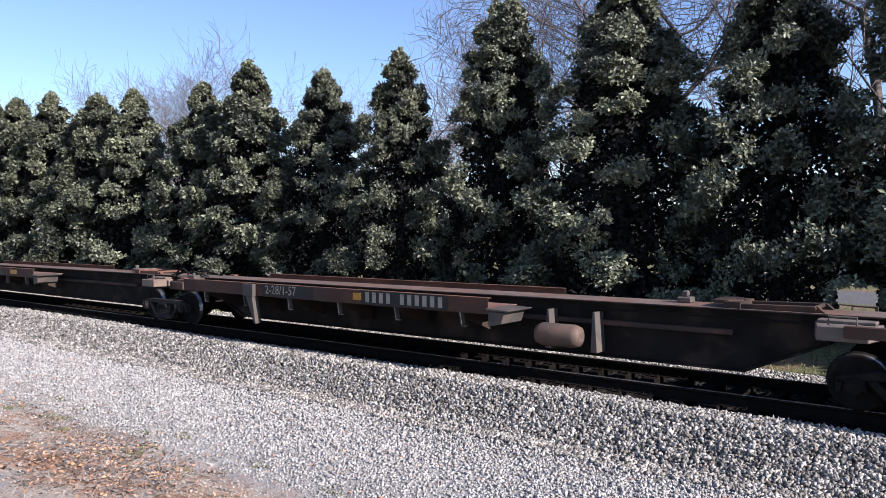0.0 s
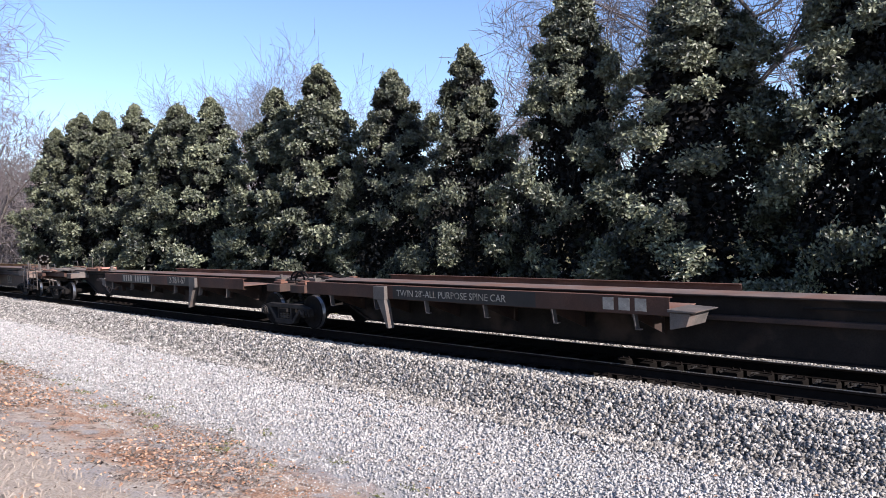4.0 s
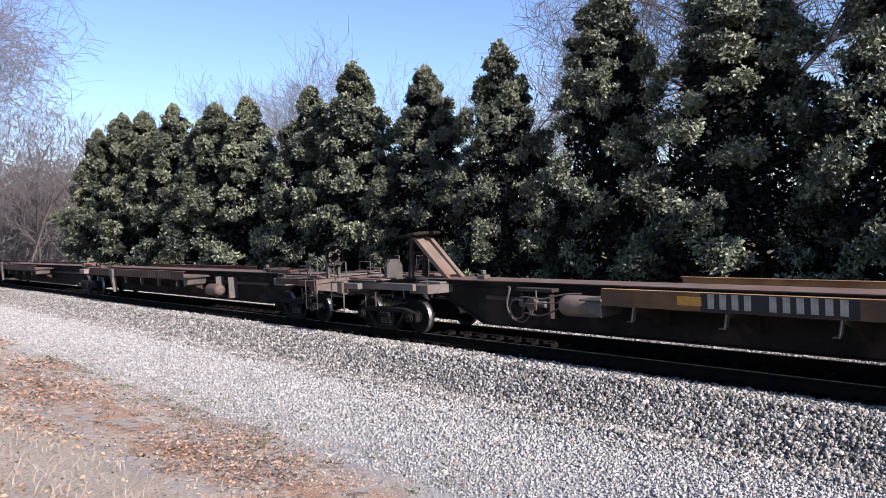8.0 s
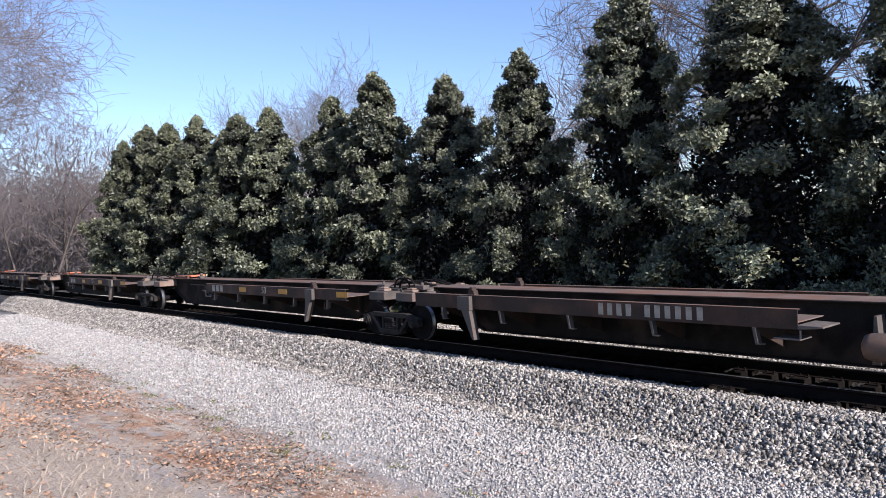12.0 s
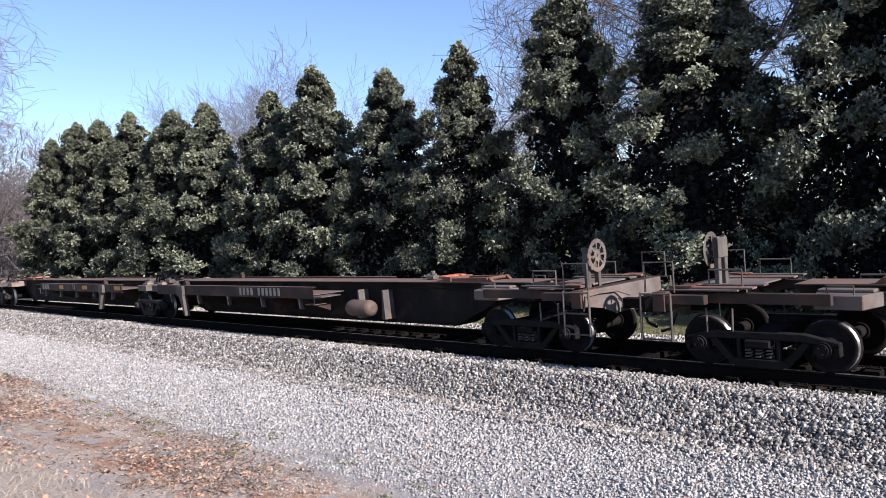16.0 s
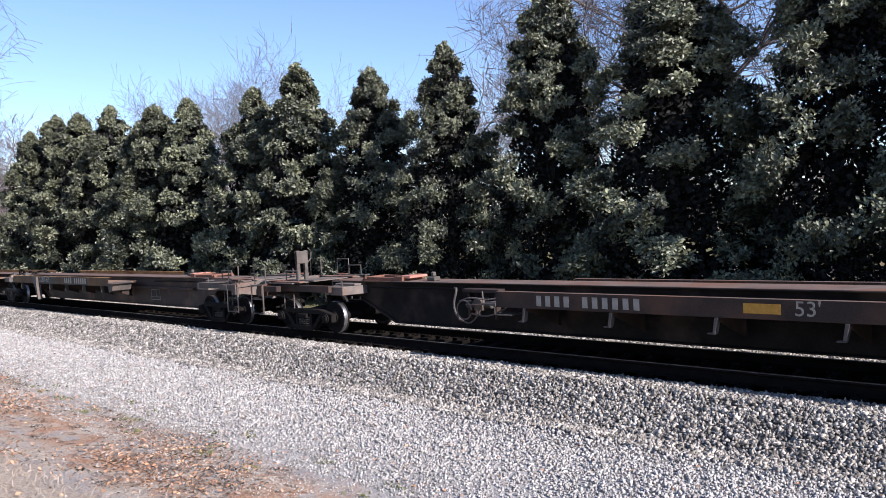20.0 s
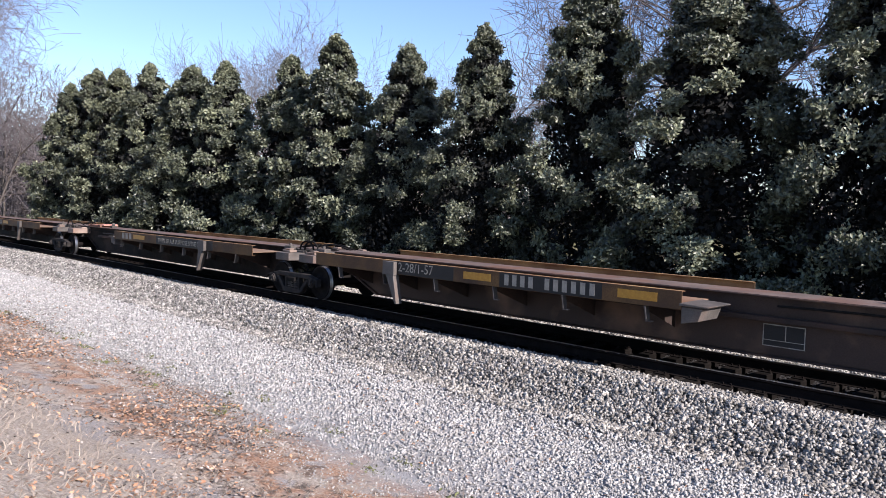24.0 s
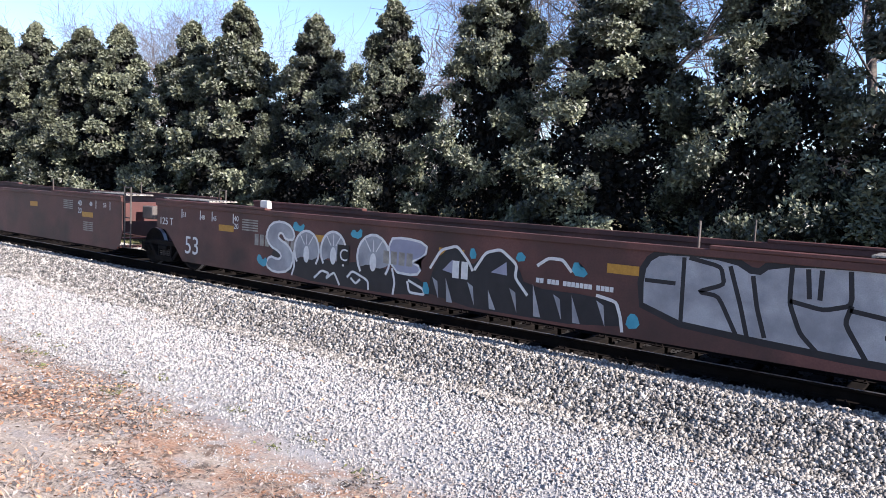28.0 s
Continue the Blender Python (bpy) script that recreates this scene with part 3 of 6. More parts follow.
def hitch_head_mesh():
    s = Shape().prism_z([(-0.18, -0.28), (0.06, -0.30), (0.22, -0.17), (0.22, -0.05), (0.06, -0.04), (0.06, 0.04), (0.22, 0.05), (0.22, 0.17), (0.06, 0.30), (-0.18, 0.28)], 0.05, 0.11)
    return s.mesh("hitch_head", 0.01)


def raised_head_mesh():
    s = Shape().prism_z([(-0.34, -0.42), (0.26, -0.42), (0.40, -0.22), (0.40, -0.07), (0.12, -0.05), (0.12, 0.05), (0.40, 0.07), (0.40, 0.22), (0.26, 0.42), (-0.34, 0.42)], 0.0, 0.07)
    return s.mesh("raised_head", 0.012)


def raised_strut_mesh():
    s = Shape()
    for y in (-0.22, 0.22):
        s.poly([(-0.28, y - 0.05, 0), (-0.14, y - 0.05, 0), (-0.14, y + 0.05, 0), (-0.28, y + 0.05, 0)], [(-0.16, y - 0.04, 1.0), (-0.06, y - 0.04, 1.0), (-0.06, y + 0.04, 1.0), (-0.16, y + 0.04, 1.0)])
    s.box(-0.2, -0.04, -0.25, 0.25, 0.55, 0.62)
    return s.mesh("hitch_strut", 0.01)


def raised_brace_mesh():
    s = Shape()
    for y0, y1 in ((-0.27, -0.16), (0.16, 0.27)):
        s.poly([(0.98, y0, 0.02), (1.14, y0, 0.02), (1.14, y1, 0.02), (0.98, y1, 0.02)], [(-0.10, y0, 0.96), (0.06, y0, 0.96), (0.06, y1, 0.96), (-0.10, y1, 0.96)])
    s.poly([(0.94, -0.158, 0.06), (0.97, -0.158, 0.09), (0.97, 0.158, 0.09), (0.94, 0.158, 0.06)], [(-0.06, -0.158, 0.90), (-0.03, -0.158, 0.93), (-0.03, 0.158, 0.93), (-0.06, 0.158, 0.90)])
    return s.mesh("hitch_brace", 0.008)


def plate_strut_mesh():
    """A slotted strut plate that stands up under a raised hitch head."""
    s = Shape()
    for sy in (-1, 1):
        s.prism_x([(sy * 0.13, 0.0), (sy * 0.31, 0.0), (sy * 0.25, 0.98), (sy * 0.12, 0.98)][::sy], -0.03, 0.03)
        s.prism_x([(sy * 0.27, 0.0), (sy * 0.31, 0.0), (sy * 0.25, 0.98), (sy * 0.21, 0.98)][::sy], -0.14, -0.031)
    for z0, z1 in ((0.0, 0.05), (0.11, 0.42), (0.50, 0.54), (0.62, 0.68), (0.86, 0.92)):
        s.box(-0.028, 0.028, -0.128, 0.128, z0, z1)
    return s.mesh("hitch_strut", 0.008)


def jaw_head_mesh():
    """A hitch head tipped upright, with its open jaw."""
    s = Shape()
    s.box(-0.10, 0.06, -0.30, 0.30, -0.02, 0.07)
    for sy in (-1, 1):
        s.prism_x([(sy * 0.10, 0.07), (sy * 0.30, 0.07), (sy * 0.37, 0.24), (sy * 0.30, 0.24)][::sy], -0.06, 0.04)
    s.rod((-0.02, -0.34, 0.02), (-0.02, 0.34, 0.02), 0.035, 8)
    return s.mesh("hitch_head", 0.01)


def back_brace_mesh():
    s = Shape()
    for y in (-0.14, 0.14):
        s.poly([(-1.75, y - 0.05, 0.0), (-1.58, y - 0.05, 0.0), (-1.58, y + 0.05, 0.0), (-1.75, y + 0.05, 0.0)], [(-0.44, y - 0.04, 0.72), (-0.36, y - 0.04, 0.66), (-0.36, y + 0.04, 0.66), (-0.44, y + 0.04, 0.72)])
    s.rod((-0.95, -0.18, 0.42), (-0.95, 0.18, 0.42), 0.03, 8)
    s.box(-0.62, -0.50, -0.12, -0.06, 0.0, 0.24).box(-0.62, -0.50, 0.06, 0.12, 0.0, 0.24)
    return s.mesh("hitch_brace", 0.008)


def tank_mesh():
    s = Shape()
    ring = [(0.08, 0.0), (0.165, 0.04), (0.195, 0.13), (0.195, 0.74), (0.165, 0.83), (0.08, 0.87)]
    sides = 22
    rings = [[s.bm.verts.new((x, r * math.cos(2 * math.pi * k / sides), r * math.sin(2 * math.pi * k / sides))) for k in range(sides)] for r, x in ring]
    for a, b in zip(rings, rings[1:]):
        for k in range(sides):
            s.bm.faces.new((a[k], a[(k + 1) % sides], b[(k + 1) % sides], b[k])).smooth = True
    s.bm.faces.new(rings[0]), s.bm.faces.new(rings[-1])
    return s.mesh("air_tank")


def tank_bracket_mesh():
    s = Shape().poly([(-0.06, -0.03, -0.28), (0.06, -0.03, -0.28), (0.06, 0.30, -0.28), (-0.06, 0.30, -0.28)], [(-0.02, -0.03, 0.40), (0.02, -0.03, 0.40), (0.02, 0.30, 0.40), (-0.02, 0.30, 0.40)])
    return s.mesh("tank_bracket", 0.004)


def valve_mesh():
    s = Shape()
    s.box(-0.17, 0.06, -0.11, 0.11, -0.13, 0.12)
    s.rod((-0.26, -0.02, -0.02), (0.24, -0.02, -0.02), 0.07, 12)
    s.rod((0.0, -0.16, 0.03), (0.0, 0.08, 0.03), 0.085, 12)
    s.box(-0.40, -0.27, -0.08, 0.08, -0.08, 0.06)
    s.rod((-0.1, -0.06, -0.24), (-0.1, -0.06, -0.12), 0.06, 10)
    return s.mesh("brake_valve", 0.012)


def eased(points, times=2):
    """An open line with its corners cut."""
    for _ in range(times):
        cut = [points[0]]
        for p, q in zip(points, points[1:]):
            cut += [tuple(0.75 * a + 0.25 * b for a, b in zip(p, q)), tuple(0.25 * a + 0.75 * b for a, b in zip(p, q))]
        points = cut + [points[-1]]
    return points


VALVE_PIPES = [
    ([(-0.72, 0.10, 0.30), (-0.55, -0.02, 0.30), (-0.66, -0.05, -0.05), (-0.52, -0.05, -0.30), (-0.42, -0.04, -0.34)], 0.024),
    ([(-0.28 + 0.19 * math.cos(0.45 * k), -0.14, -0.10 + 0.19 * math.sin(0.45 * k)) for k in range(14)], 0.015),
    ([(-0.45, -0.08, 0.06), (-0.1, -0.14, 0.16), (0.35, -0.14, 0.10), (0.75, -0.08, 0.22), (1.15, 0.0, 0.24)], 0.017),
    ([(-0.1, -0.14, -0.16), (0.3, -0.16, -0.22), (0.7, -0.12, -0.06), (1.0, -0.05, 0.14), (1.2, 0.0, 0.19)], 0.017),
    ([(-0.25, -0.12, 0.0), (0.25, -0.17, 0.03), (0.7, -0.12, 0.07), (1.25, 0.0, 0.15)], 0.014),
    ([(-0.45, -0.05, -0.32), (-0.15, -0.14, -0.38), (0.05, -0.12, -0.2), (0.18, -0.1, 0.05), (0.1, -0.02, 0.26)], 0.016)]


def hose_mesh(length):
    s = Shape()
    s.pipe([(1.6, 0.0, 1.0), (4.0, 0.0, 1.02), (length * 0.3, 0.0, 1.0)], 0.02)
    return s.mesh("train_line")


def drop_pipe_mesh():
    return Shape().pipe([(-1.6, 0, 0.0), (-0.35, 0, 0.0), (-0.05, 0, -0.32), (0.15, 0, -0.36), (0.45, 0, -0.02), (1.1, 0, 0.0)], 0.022).mesh("drop_pipe")


def loop_mesh():
    n = 14
    return Shape().pipe([(-0.30 * math.cos(math.pi * k / n), 0.0, 0.24 * math.sin(math.pi * k / n)) for k in range(n + 1)], 0.024, 6).mesh("air_hose")


def grab_mesh(w, h):
    return Shape().pipe([(-w / 2, 0, 0), (-w / 2, 0, h), (w / 2, 0, h), (w / 2, 0, 0)], 0.016, 6).mesh("grab_iron")


def ladder_mesh(w, h, rungs):
    s = Shape().pipe([(-w / 2, 0, 0), (-w / 2, 0, h)], 0.02, 6).pipe([(w / 2, 0, 0), (w / 2, 0, h)], 0.02, 6)
    for k in range(rungs):
        z = 0.02 + (h - 0.04) * k / max(1, rungs - 1)
        s.rod((-w / 2, 0, z), (w / 2, 0, z), 0.014, 6)
    return s.mesh("ladder")


def handwheel_mesh():
    """A cast wheel with eight holes round its hub."""
    s = Shape()
    n = 32
    grid = [[s.bm.verts.new((0.0, r * math.cos(2 * math.pi * k / n), r * math.sin(2 * math.pi * k / n))) for k in range(n)] for r in (0.025, 0.105, 0.215, 0.29)]
    for j in range(3):
        for k in range(n):
            if j != 1 or k % 4 == 0:
                s.bm.faces.new((grid[j][k], grid[j][(k + 1) % n], grid[j + 1][(k + 1) % n], grid[j + 1][k]))
    bmesh.ops.solidify(s.bm, geom=s.bm.faces[:], thickness=0.04)
    return s.mesh("brake_wheel")


def brake_stand_mesh():
    s = Shape()
    s.box(-0.05, 0.05, -0.20, -0.12, 0.0, 0.80), s.box(-0.05, 0.05, 0.12, 0.20, 0.0, 0.80)
    s.prism_x([(-0.20, 0.42), (0.20, 0.42), (0.16, 0.86), (-0.16, 0.86)], -0.09, 0.03)
    return s.mesh("brake_stand", 0.01)


def coupler_mesh():
    s = Shape().box(-0.2, 0.75, -0.09, 0.09, 0.72, 0.90)
    s.prism_z([(0.70, -0.15), (0.98, -0.17), (1.06, -0.06), (0.95, 0.02), (1.04, 0.16), (0.90, 0.18), (0.70, 0.14)], 0.67, 0.95)
    return s.mesh("coupler", 0.015)


def end_sill_mesh():
    s = Shape().box(-0.10, 0.10, -1.38, 1.38, 0.86, 1.16)
    s.box(-0.72, -0.10, -1.36, -1.22, 0.98, 1.12), s.box(-0.72, -0.10, 1.22, 1.36, 0.98, 1.12)
    return s.mesh("end_sill", 0.008)


def end_deck_mesh():
    return Shape().box(-1.1, -0.12, -1.2, 1.2, 1.165, 1.19).mesh("end_walkway", 0.004)


def equip_end(thing, x, way, brake, paint):
    """The couplered end of a car: end sill, walkway, ladders, grab irons, coupler and, where there is one, a hand brake. way: +1 or -1 along x."""
    turn = 0 if way > 0 else 180

    def here(dx, dy, z, rz=0.0):
        return pose(x, 0, 0, 0, 0, turn) @ pose(dx, dy, z, 0, 0, rz)
    put("end_sill", kept("end_sill", end_sill_mesh), paint, thing, at=here(1.35, 0, 0))
    put("end_walkway", kept("end_deck", end_deck_mesh), M["dust"], thing, "pale dusty steel walkway", at=here(1.3, 0, 0))
    put("end_plate", kept("end_plate", lambda: Shape().prism_x([(-1.34, 0.90), (-0.75, 0.80), (-0.3, 0.66), (0.3, 0.66), (0.75, 0.80), (1.34, 0.90), (1.34, 1.15), (-1.34, 1.15)], 0.103, 0.118).mesh("end_plate", 0.004)), M["dust"], thing, "pale dusty end plate", at=here(1.35, 0, 0))
    for k, dy in enumerate((-1.05, -0.62, 0.62, 1.05)):
        put("deck_bar", kept("deck_bar", lambda: Shape().box(-1.25, 0.02, -0.085, 0.085, 1.192, 1.222).mesh("deck_bar", 0.006)), M["reddeck"] if k % 2 else M["grey"], thing, "dusty rusted deck bar", at=here(1.25, dy, 0))
    put("uncoupling_lever", kept("uncoupling", lambda: Shape().pipe([(0.0, -1.34, -0.16), (0.02, -1.30, 0.08), (0.04, -0.9, 0.1), (0.05, -0.35, 0.08), (0.16, -0.1, -0.02)], 0.016, 6).mesh("uncoupling_lever")), M["grey"], thing, at=here(1.47, 0, 0.98))
    put("brake_hose", kept("hanging_hose", lambda: Shape().pipe([(0, 0.3, 0.86), (0.16, 0.32, 0.8), (0.24, 0.33, 0.6), (0.34, 0.28, 0.42), (0.55, 0.2, 0.36)], 0.026, 7).mesh("brake_hose")), M["outline"], thing, "black rubber brake hose", at=here(1.4, 0, 0))
    for dy in (-1.0, 1.0):
        put("step_stirrup", kept("stirrup", lambda: Shape().pipe([(-0.2, 0, 0.9), (-0.19, 0, 0.52), (0.19, 0, 0.52), (0.2, 0, 0.9)], 0.018, 6).mesh("step_stirrup")), M["grey"], thing, at=here(0.55, dy * 1.05, 0))
        put("corner_gusset", kept("gusset", lambda: Shape().prism_z([(0, 0), (0.42, 0), (0.42, 0.08), (0.08, 0.34), (0, 0.34)], 1.225, 1.24).mesh("corner_gusset", 0.003)), M["redinner"], thing, "bright rusted corner plate", at=here(0.9, dy * 1.18, 0, 0 if dy < 0 else -90))
    put("coupler", kept("coupler", coupler_mesh), M["cast"], thing, "grimy knuckle coupler", at=here(1.35, 0, 0))
    for sy in (-1, 1):
        put("ladder", kept("ladder_low", lambda: ladder_mesh(0.50, 0.74, 3)), M["grey"], thing, at=here(1.38, sy * 1.42, 0.42))
        put("grab_iron", kept("grab_tall", lambda: grab_mesh(0.48, 0.46)), M["grey"], thing, at=here(1.34, sy * 1.34, 1.16))
        put("grab_iron", kept("grab_low", lambda: grab_mesh(0.5, 0.28)), M["grey"], thing, at=here(0.45, sy * 1.0, 1.19))
    for sy in (-1, 1):
        put("end_beam", kept("end_beam", lambda: Shape().box(-1.0, 1.24, -0.05, 0.05, 0.97, 1.13).mesh("end_beam", 0.008)), paint, thing, at=here(0, sy * 1.0, 0))
    if brake == "stand":
        put("brake_stand", kept("tall_stand", lambda: Shape().box(-0.04, 0.04, -0.17, -0.07, 0, 0.95).box(-0.04, 0.04, 0.07, 0.17, 0, 0.95).box(-0.05, 0.05, -0.17, 0.17, 0.62, 0.93).mesh("tall_stand", 0.01)), M["grey"], thing, "grey hand brake stand", at=here(0.72, way * 0.5, 1.0))
        put("brake_wheel", kept("brake_wheel", handwheel_mesh), M["grey"], thing, "dusty spoked hand brake wheel", at=here(0.86, way * 0.5, 1.74))
        put("brake_lever", kept("lever", lambda: Shape().pipe([(0.05, -0.2, 0.62), (0.1, -0.36, 0.72), (0.1, -0.38, 0.9), (0.05, -0.25, 1.0)], 0.018, 6).mesh("brake_lever")), M["grey"], thing, at=here(0.72, way * 0.5, 1.0))
    elif brake == "side":
        put("brake_stand", kept("side_stand", lambda: Shape().box(-0.06, 0.06, -0.13, 0.13, 0, 0.40).prism_x([(-0.16, -0.25), (0.16, -0.25), (0.13, 0.02), (-0.13, 0.02)], -0.05, 0.05).mesh("side_stand", 0.015)), M["grey"], thing, "grey hand brake housing", at=here(1.52, -way * 0.7, 1.16))
        put("brake_wheel", kept("brake_wheel", handwheel_mesh), M["dust"], thing, "pale dusty hand brake wheel with round holes", at=here(1.66, -way * 0.7, 1.45))
        put("brake_chain", kept("side_chain", lambda: Shape().pipe([(0, 0, 0.1), (0.03, -0.06, -0.1), (0.0, -0.1, -0.3), (-0.05, 0.0, -0.4)], 0.022, 6).mesh("brake_chain")), M["grey"], thing, at=here(1.6, -way * 0.86, 1.25))
    elif brake == "low":
        put("brake_stand", kept("low_stand", lambda: Shape().prism_x([(-0.24, 0), (0.24, 0), (0.24, 0.30), (0.12, 0.46), (-0.12, 0.46), (-0.24, 0.30)], -0.09, 0.05).mesh("low_stand", 0.02)), M["grey"], thing, "grey rounded hand brake housing", at=here(0.35, way * 0.5, 1.19))
        put("brake_wheel", kept("brake_wheel", handwheel_mesh), M["grey"], thing, "dusty spoked hand brake wheel", at=here(0.46, way * 0.5, 1.48))
    elif brake:
        put("brake_stand", kept("brake_stand", brake_stand_mesh), M["grey"], thing, at=here(1.22, -way * 0.62, 0.98))
        put("brake_wheel", kept("brake_wheel", handwheel_mesh), M["dust"], thing, "pale dusty hand brake wheel with round holes", at=here(1.34, -way * 0.62, 1.71))


SIGN = {"twin": "TWIN 28'-ALL PURPOSE SPINE CAR", "lengths": "2-28/1-57"}
MARKS = [0.10, 0.10, 0.10, 0.10, -0.09, 0.10, 0.10, 0.10, 0.10, 0.10, 0.10]


def platform(rear, front, style, paint, deck, kind, end="", words=(), raised=False, tank=False, head="orange", tone="", spine="black", brake="", gear=5.3, ink="letter"):
    """One platform of a spine car between the trucks at rear and front. kind "R": side sills next to the rear truck; "F": next to the front one.
    end: "front" or "rear" where that end is couplered."""
    length = front - rear
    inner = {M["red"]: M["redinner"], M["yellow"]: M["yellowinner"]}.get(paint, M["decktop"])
    thing = tagged(new("spine_car_platform"), f"{tone} spine car platform, empty, its trailer hitch folded" if not raised else f"{tone} spine car platform with a raised trailer hitch", "spine car", "platforms of the train")
    a, b, wedge = (1.45, 10.8, 4.2) if style == "old" else (1.38, 9.7, 3.05)
    drop = 0.0 if style == "old" else -0.075
    key = (style, round(length, 2))
    low = 0.29 if style == "old" and kind == "F" and paint is M["red"] else 0.25
    put("spine", kept(("spine", key, low), lambda: spine_mesh(length, low)), M[spine], thing)
    put("spine_top", kept(("spinetop", key), lambda: Shape().box(0.32, length - 0.32, -0.39, 0.39, 1.195, 1.201).mesh("spine_top")), M["decktop"], thing, "worn dusty top plate")
    for sy in (-1, 1):
        flip = Matrix.Translation((0, 0, drop)) @ Matrix.Diagonal((1, -sy, 1, 1))
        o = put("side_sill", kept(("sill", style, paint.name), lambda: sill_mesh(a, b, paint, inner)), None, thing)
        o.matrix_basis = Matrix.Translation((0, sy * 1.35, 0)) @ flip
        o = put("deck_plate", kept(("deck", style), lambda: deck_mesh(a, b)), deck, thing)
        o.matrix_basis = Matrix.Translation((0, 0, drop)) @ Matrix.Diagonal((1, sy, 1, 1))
        o = put("jacking_bracket", kept("wedge", wedge_mesh), M["grey"], thing, "pale dusty tapered bracket")
        o.matrix_basis = Matrix.Translation((wedge, sy * 1.40, 0)) @ flip
        o = put("end_step", kept(("step", style), step_mesh if style == "old" else low_step_mesh), M["grey"], thing, "pale dusty sloped step plate" if style == "old" else "dusty end tab and hanging step")
        o.matrix_basis = Matrix.Translation((b, sy * 1.34, 0)) @ flip
        n = 6 if style == "old" else 5
        for k in range(n):
            x = a + 0.85 + (b - a - 1.5) * k / (n - 1)
            o = put("cross_bearer", kept("bearer", bearer_mesh), M["brown"], thing)
            o.matrix_basis = Matrix.Translation((x, 0, 0)) @ flip
            o = put("hanger", kept(("hanger", style), lambda: hanger_mesh(0.028 if style == "old" else 0.055)), M["grey"], thing, "small pale hanger")
            o.matrix_basis = Matrix.Translation((x, sy * 1.35, 0)) @ flip
        if style == "new":
            put("container_pedestal", kept("pedestal", pedestal_mesh), M["brown"], thing, "rusty container pedestal", at=pose(wedge + (0.05 if sy == (-1 if kind == "R" else 1) else -0.9), sy * 1.22, 1.20 + drop) @ Matrix.Diagonal((0.8, 0.8, 0.9, 1)))
    put("end_bolster", kept("bolster_in", lambda: end_bolster_mesh(True)), M["grey"] if paint is not M["red"] else M["brown"], thing, at=pose(0.55, 0, 0))
    put("end_bolster", kept("bolster_out", lambda: end_bolster_mesh(False)), M["dust"] if end else M["tan"], thing, "dusty brown end bolster" if end else "sunbleached tan end bolster", at=pose(length - 1.05, 0, 0, 0, 0, 180))
    if end != ("rear" if kind == "R" else "front"):
        put("apron_plate", kept("apron", apron_mesh), M["grey"], thing, at=pose(0.35, 0, 0.0))
        put("air_hose", kept("loop", loop_mesh), M["cast"], thing, "black looped air hose", at=pose(0.1, -0.55 if kind == "R" else 0.55, 1.17))
        for dy in (-0.34, -0.2, 0.24):
            put("brake_hose", kept("joint_hose", lambda: Shape().pipe([(-0.9, 0, 0.0), (-0.55, 0.03, 0.08), (-0.1, -0.05, 0.12), (0.35, 0.04, 0.05), (0.7, 0.0, 0.0)], 0.02, 6).mesh("joint_hose")), M["cast"], thing, "grimy flexible brake hose", at=pose(0.1, dy, 1.195))
        put("joint_box", kept("joint_box", lambda: Shape().box(-0.16, 0.16, -0.1, 0.1, 0, 0.11).rod((0, 0, 0.1), (0, 0, 0.17), 0.04, 8).mesh("joint_box", 0.015)), M["grey"], thing, at=pose(0.75, -0.62 if kind == "R" else 0.62, 1.15))
    for dy in (-0.78, 0.78):
        put("side_bearing", kept("side_bearing", lambda: Shape().box(-0.17, 0.17, -0.11, 0.11, 0, 0.06).box(-0.11, 0.11, -0.07, 0.07, 0.06, 0.1).mesh("side_bearing", 0.01)), M["redinner"] if paint is M["red"] else M["tan"], thing, "bright rusted side bearing block", at=pose(0.55, dy, 1.10))
        put("grab_iron", kept("bolster_grab", lambda: grab_mesh(0.34, 0.12)), M["grey"], thing, at=pose(length - 1.05, dy * 1.05, 1.10))
    hx = length - 2.0
    if raised == "grey":
        put("hitch_strut", kept("plate_strut", plate_strut_mesh), M["dust"], thing, "pale dusty slotted hitch strut", at=pose(length + 0.42, 0, 1.195, 0, -20, 0) @ Matrix.Diagonal((1, 1, 0.88, 1)))
        put("hitch_head", kept("jaw_head", jaw_head_mesh), M["dust"], thing, "pale dusty hitch head with an open jaw", at=pose(length + 0.13, 0, 1.98, 0, -8, 0))
        put("hitch_brace", kept("back_brace", back_brace_mesh), M["grey"], thing, at=pose(length + 0.42, 0, 1.195))
    elif raised:
        tall = 0.62 if raised == "red" else 1.0          # the red one is only half raised
        hx = hx if raised == "red" else hx + 1.2
        low_hitch = Matrix.Diagonal((1, 1, tall, 1))
        put("hitch_strut", kept("strut", raised_strut_mesh), M["brown"], thing, at=pose(hx + 0.6, 0, 1.19, 0, 0, 180) @ low_hitch)
        put("hitch_brace", kept("brace", raised_brace_mesh), M["tan"] if raised == "tan" else M["salmon"], thing, "sunlit diagonal hitch brace", at=pose(hx + 0.6, 0, 1.19, 0, 0, 180) @ low_hitch)
        put("hitch_head", kept("raised_head", raised_head_mesh), M["black"], thing, "dark hitch head plate", at=pose(hx + 0.66, 0, 1.19 + 0.98 * tall, 0, -7, 180) @ Matrix.Diagonal((tall, tall, 1, 1)))
    else:
        put("hitch_frame", kept("hitch", hitch_mesh), M["redinner"] if head in ("orange", "salmon", "tan") else M["brown"], thing, "faded red folded hitch frame" if head in ("orange", "salmon", "tan") else "", at=pose(hx, 0, 1.202))
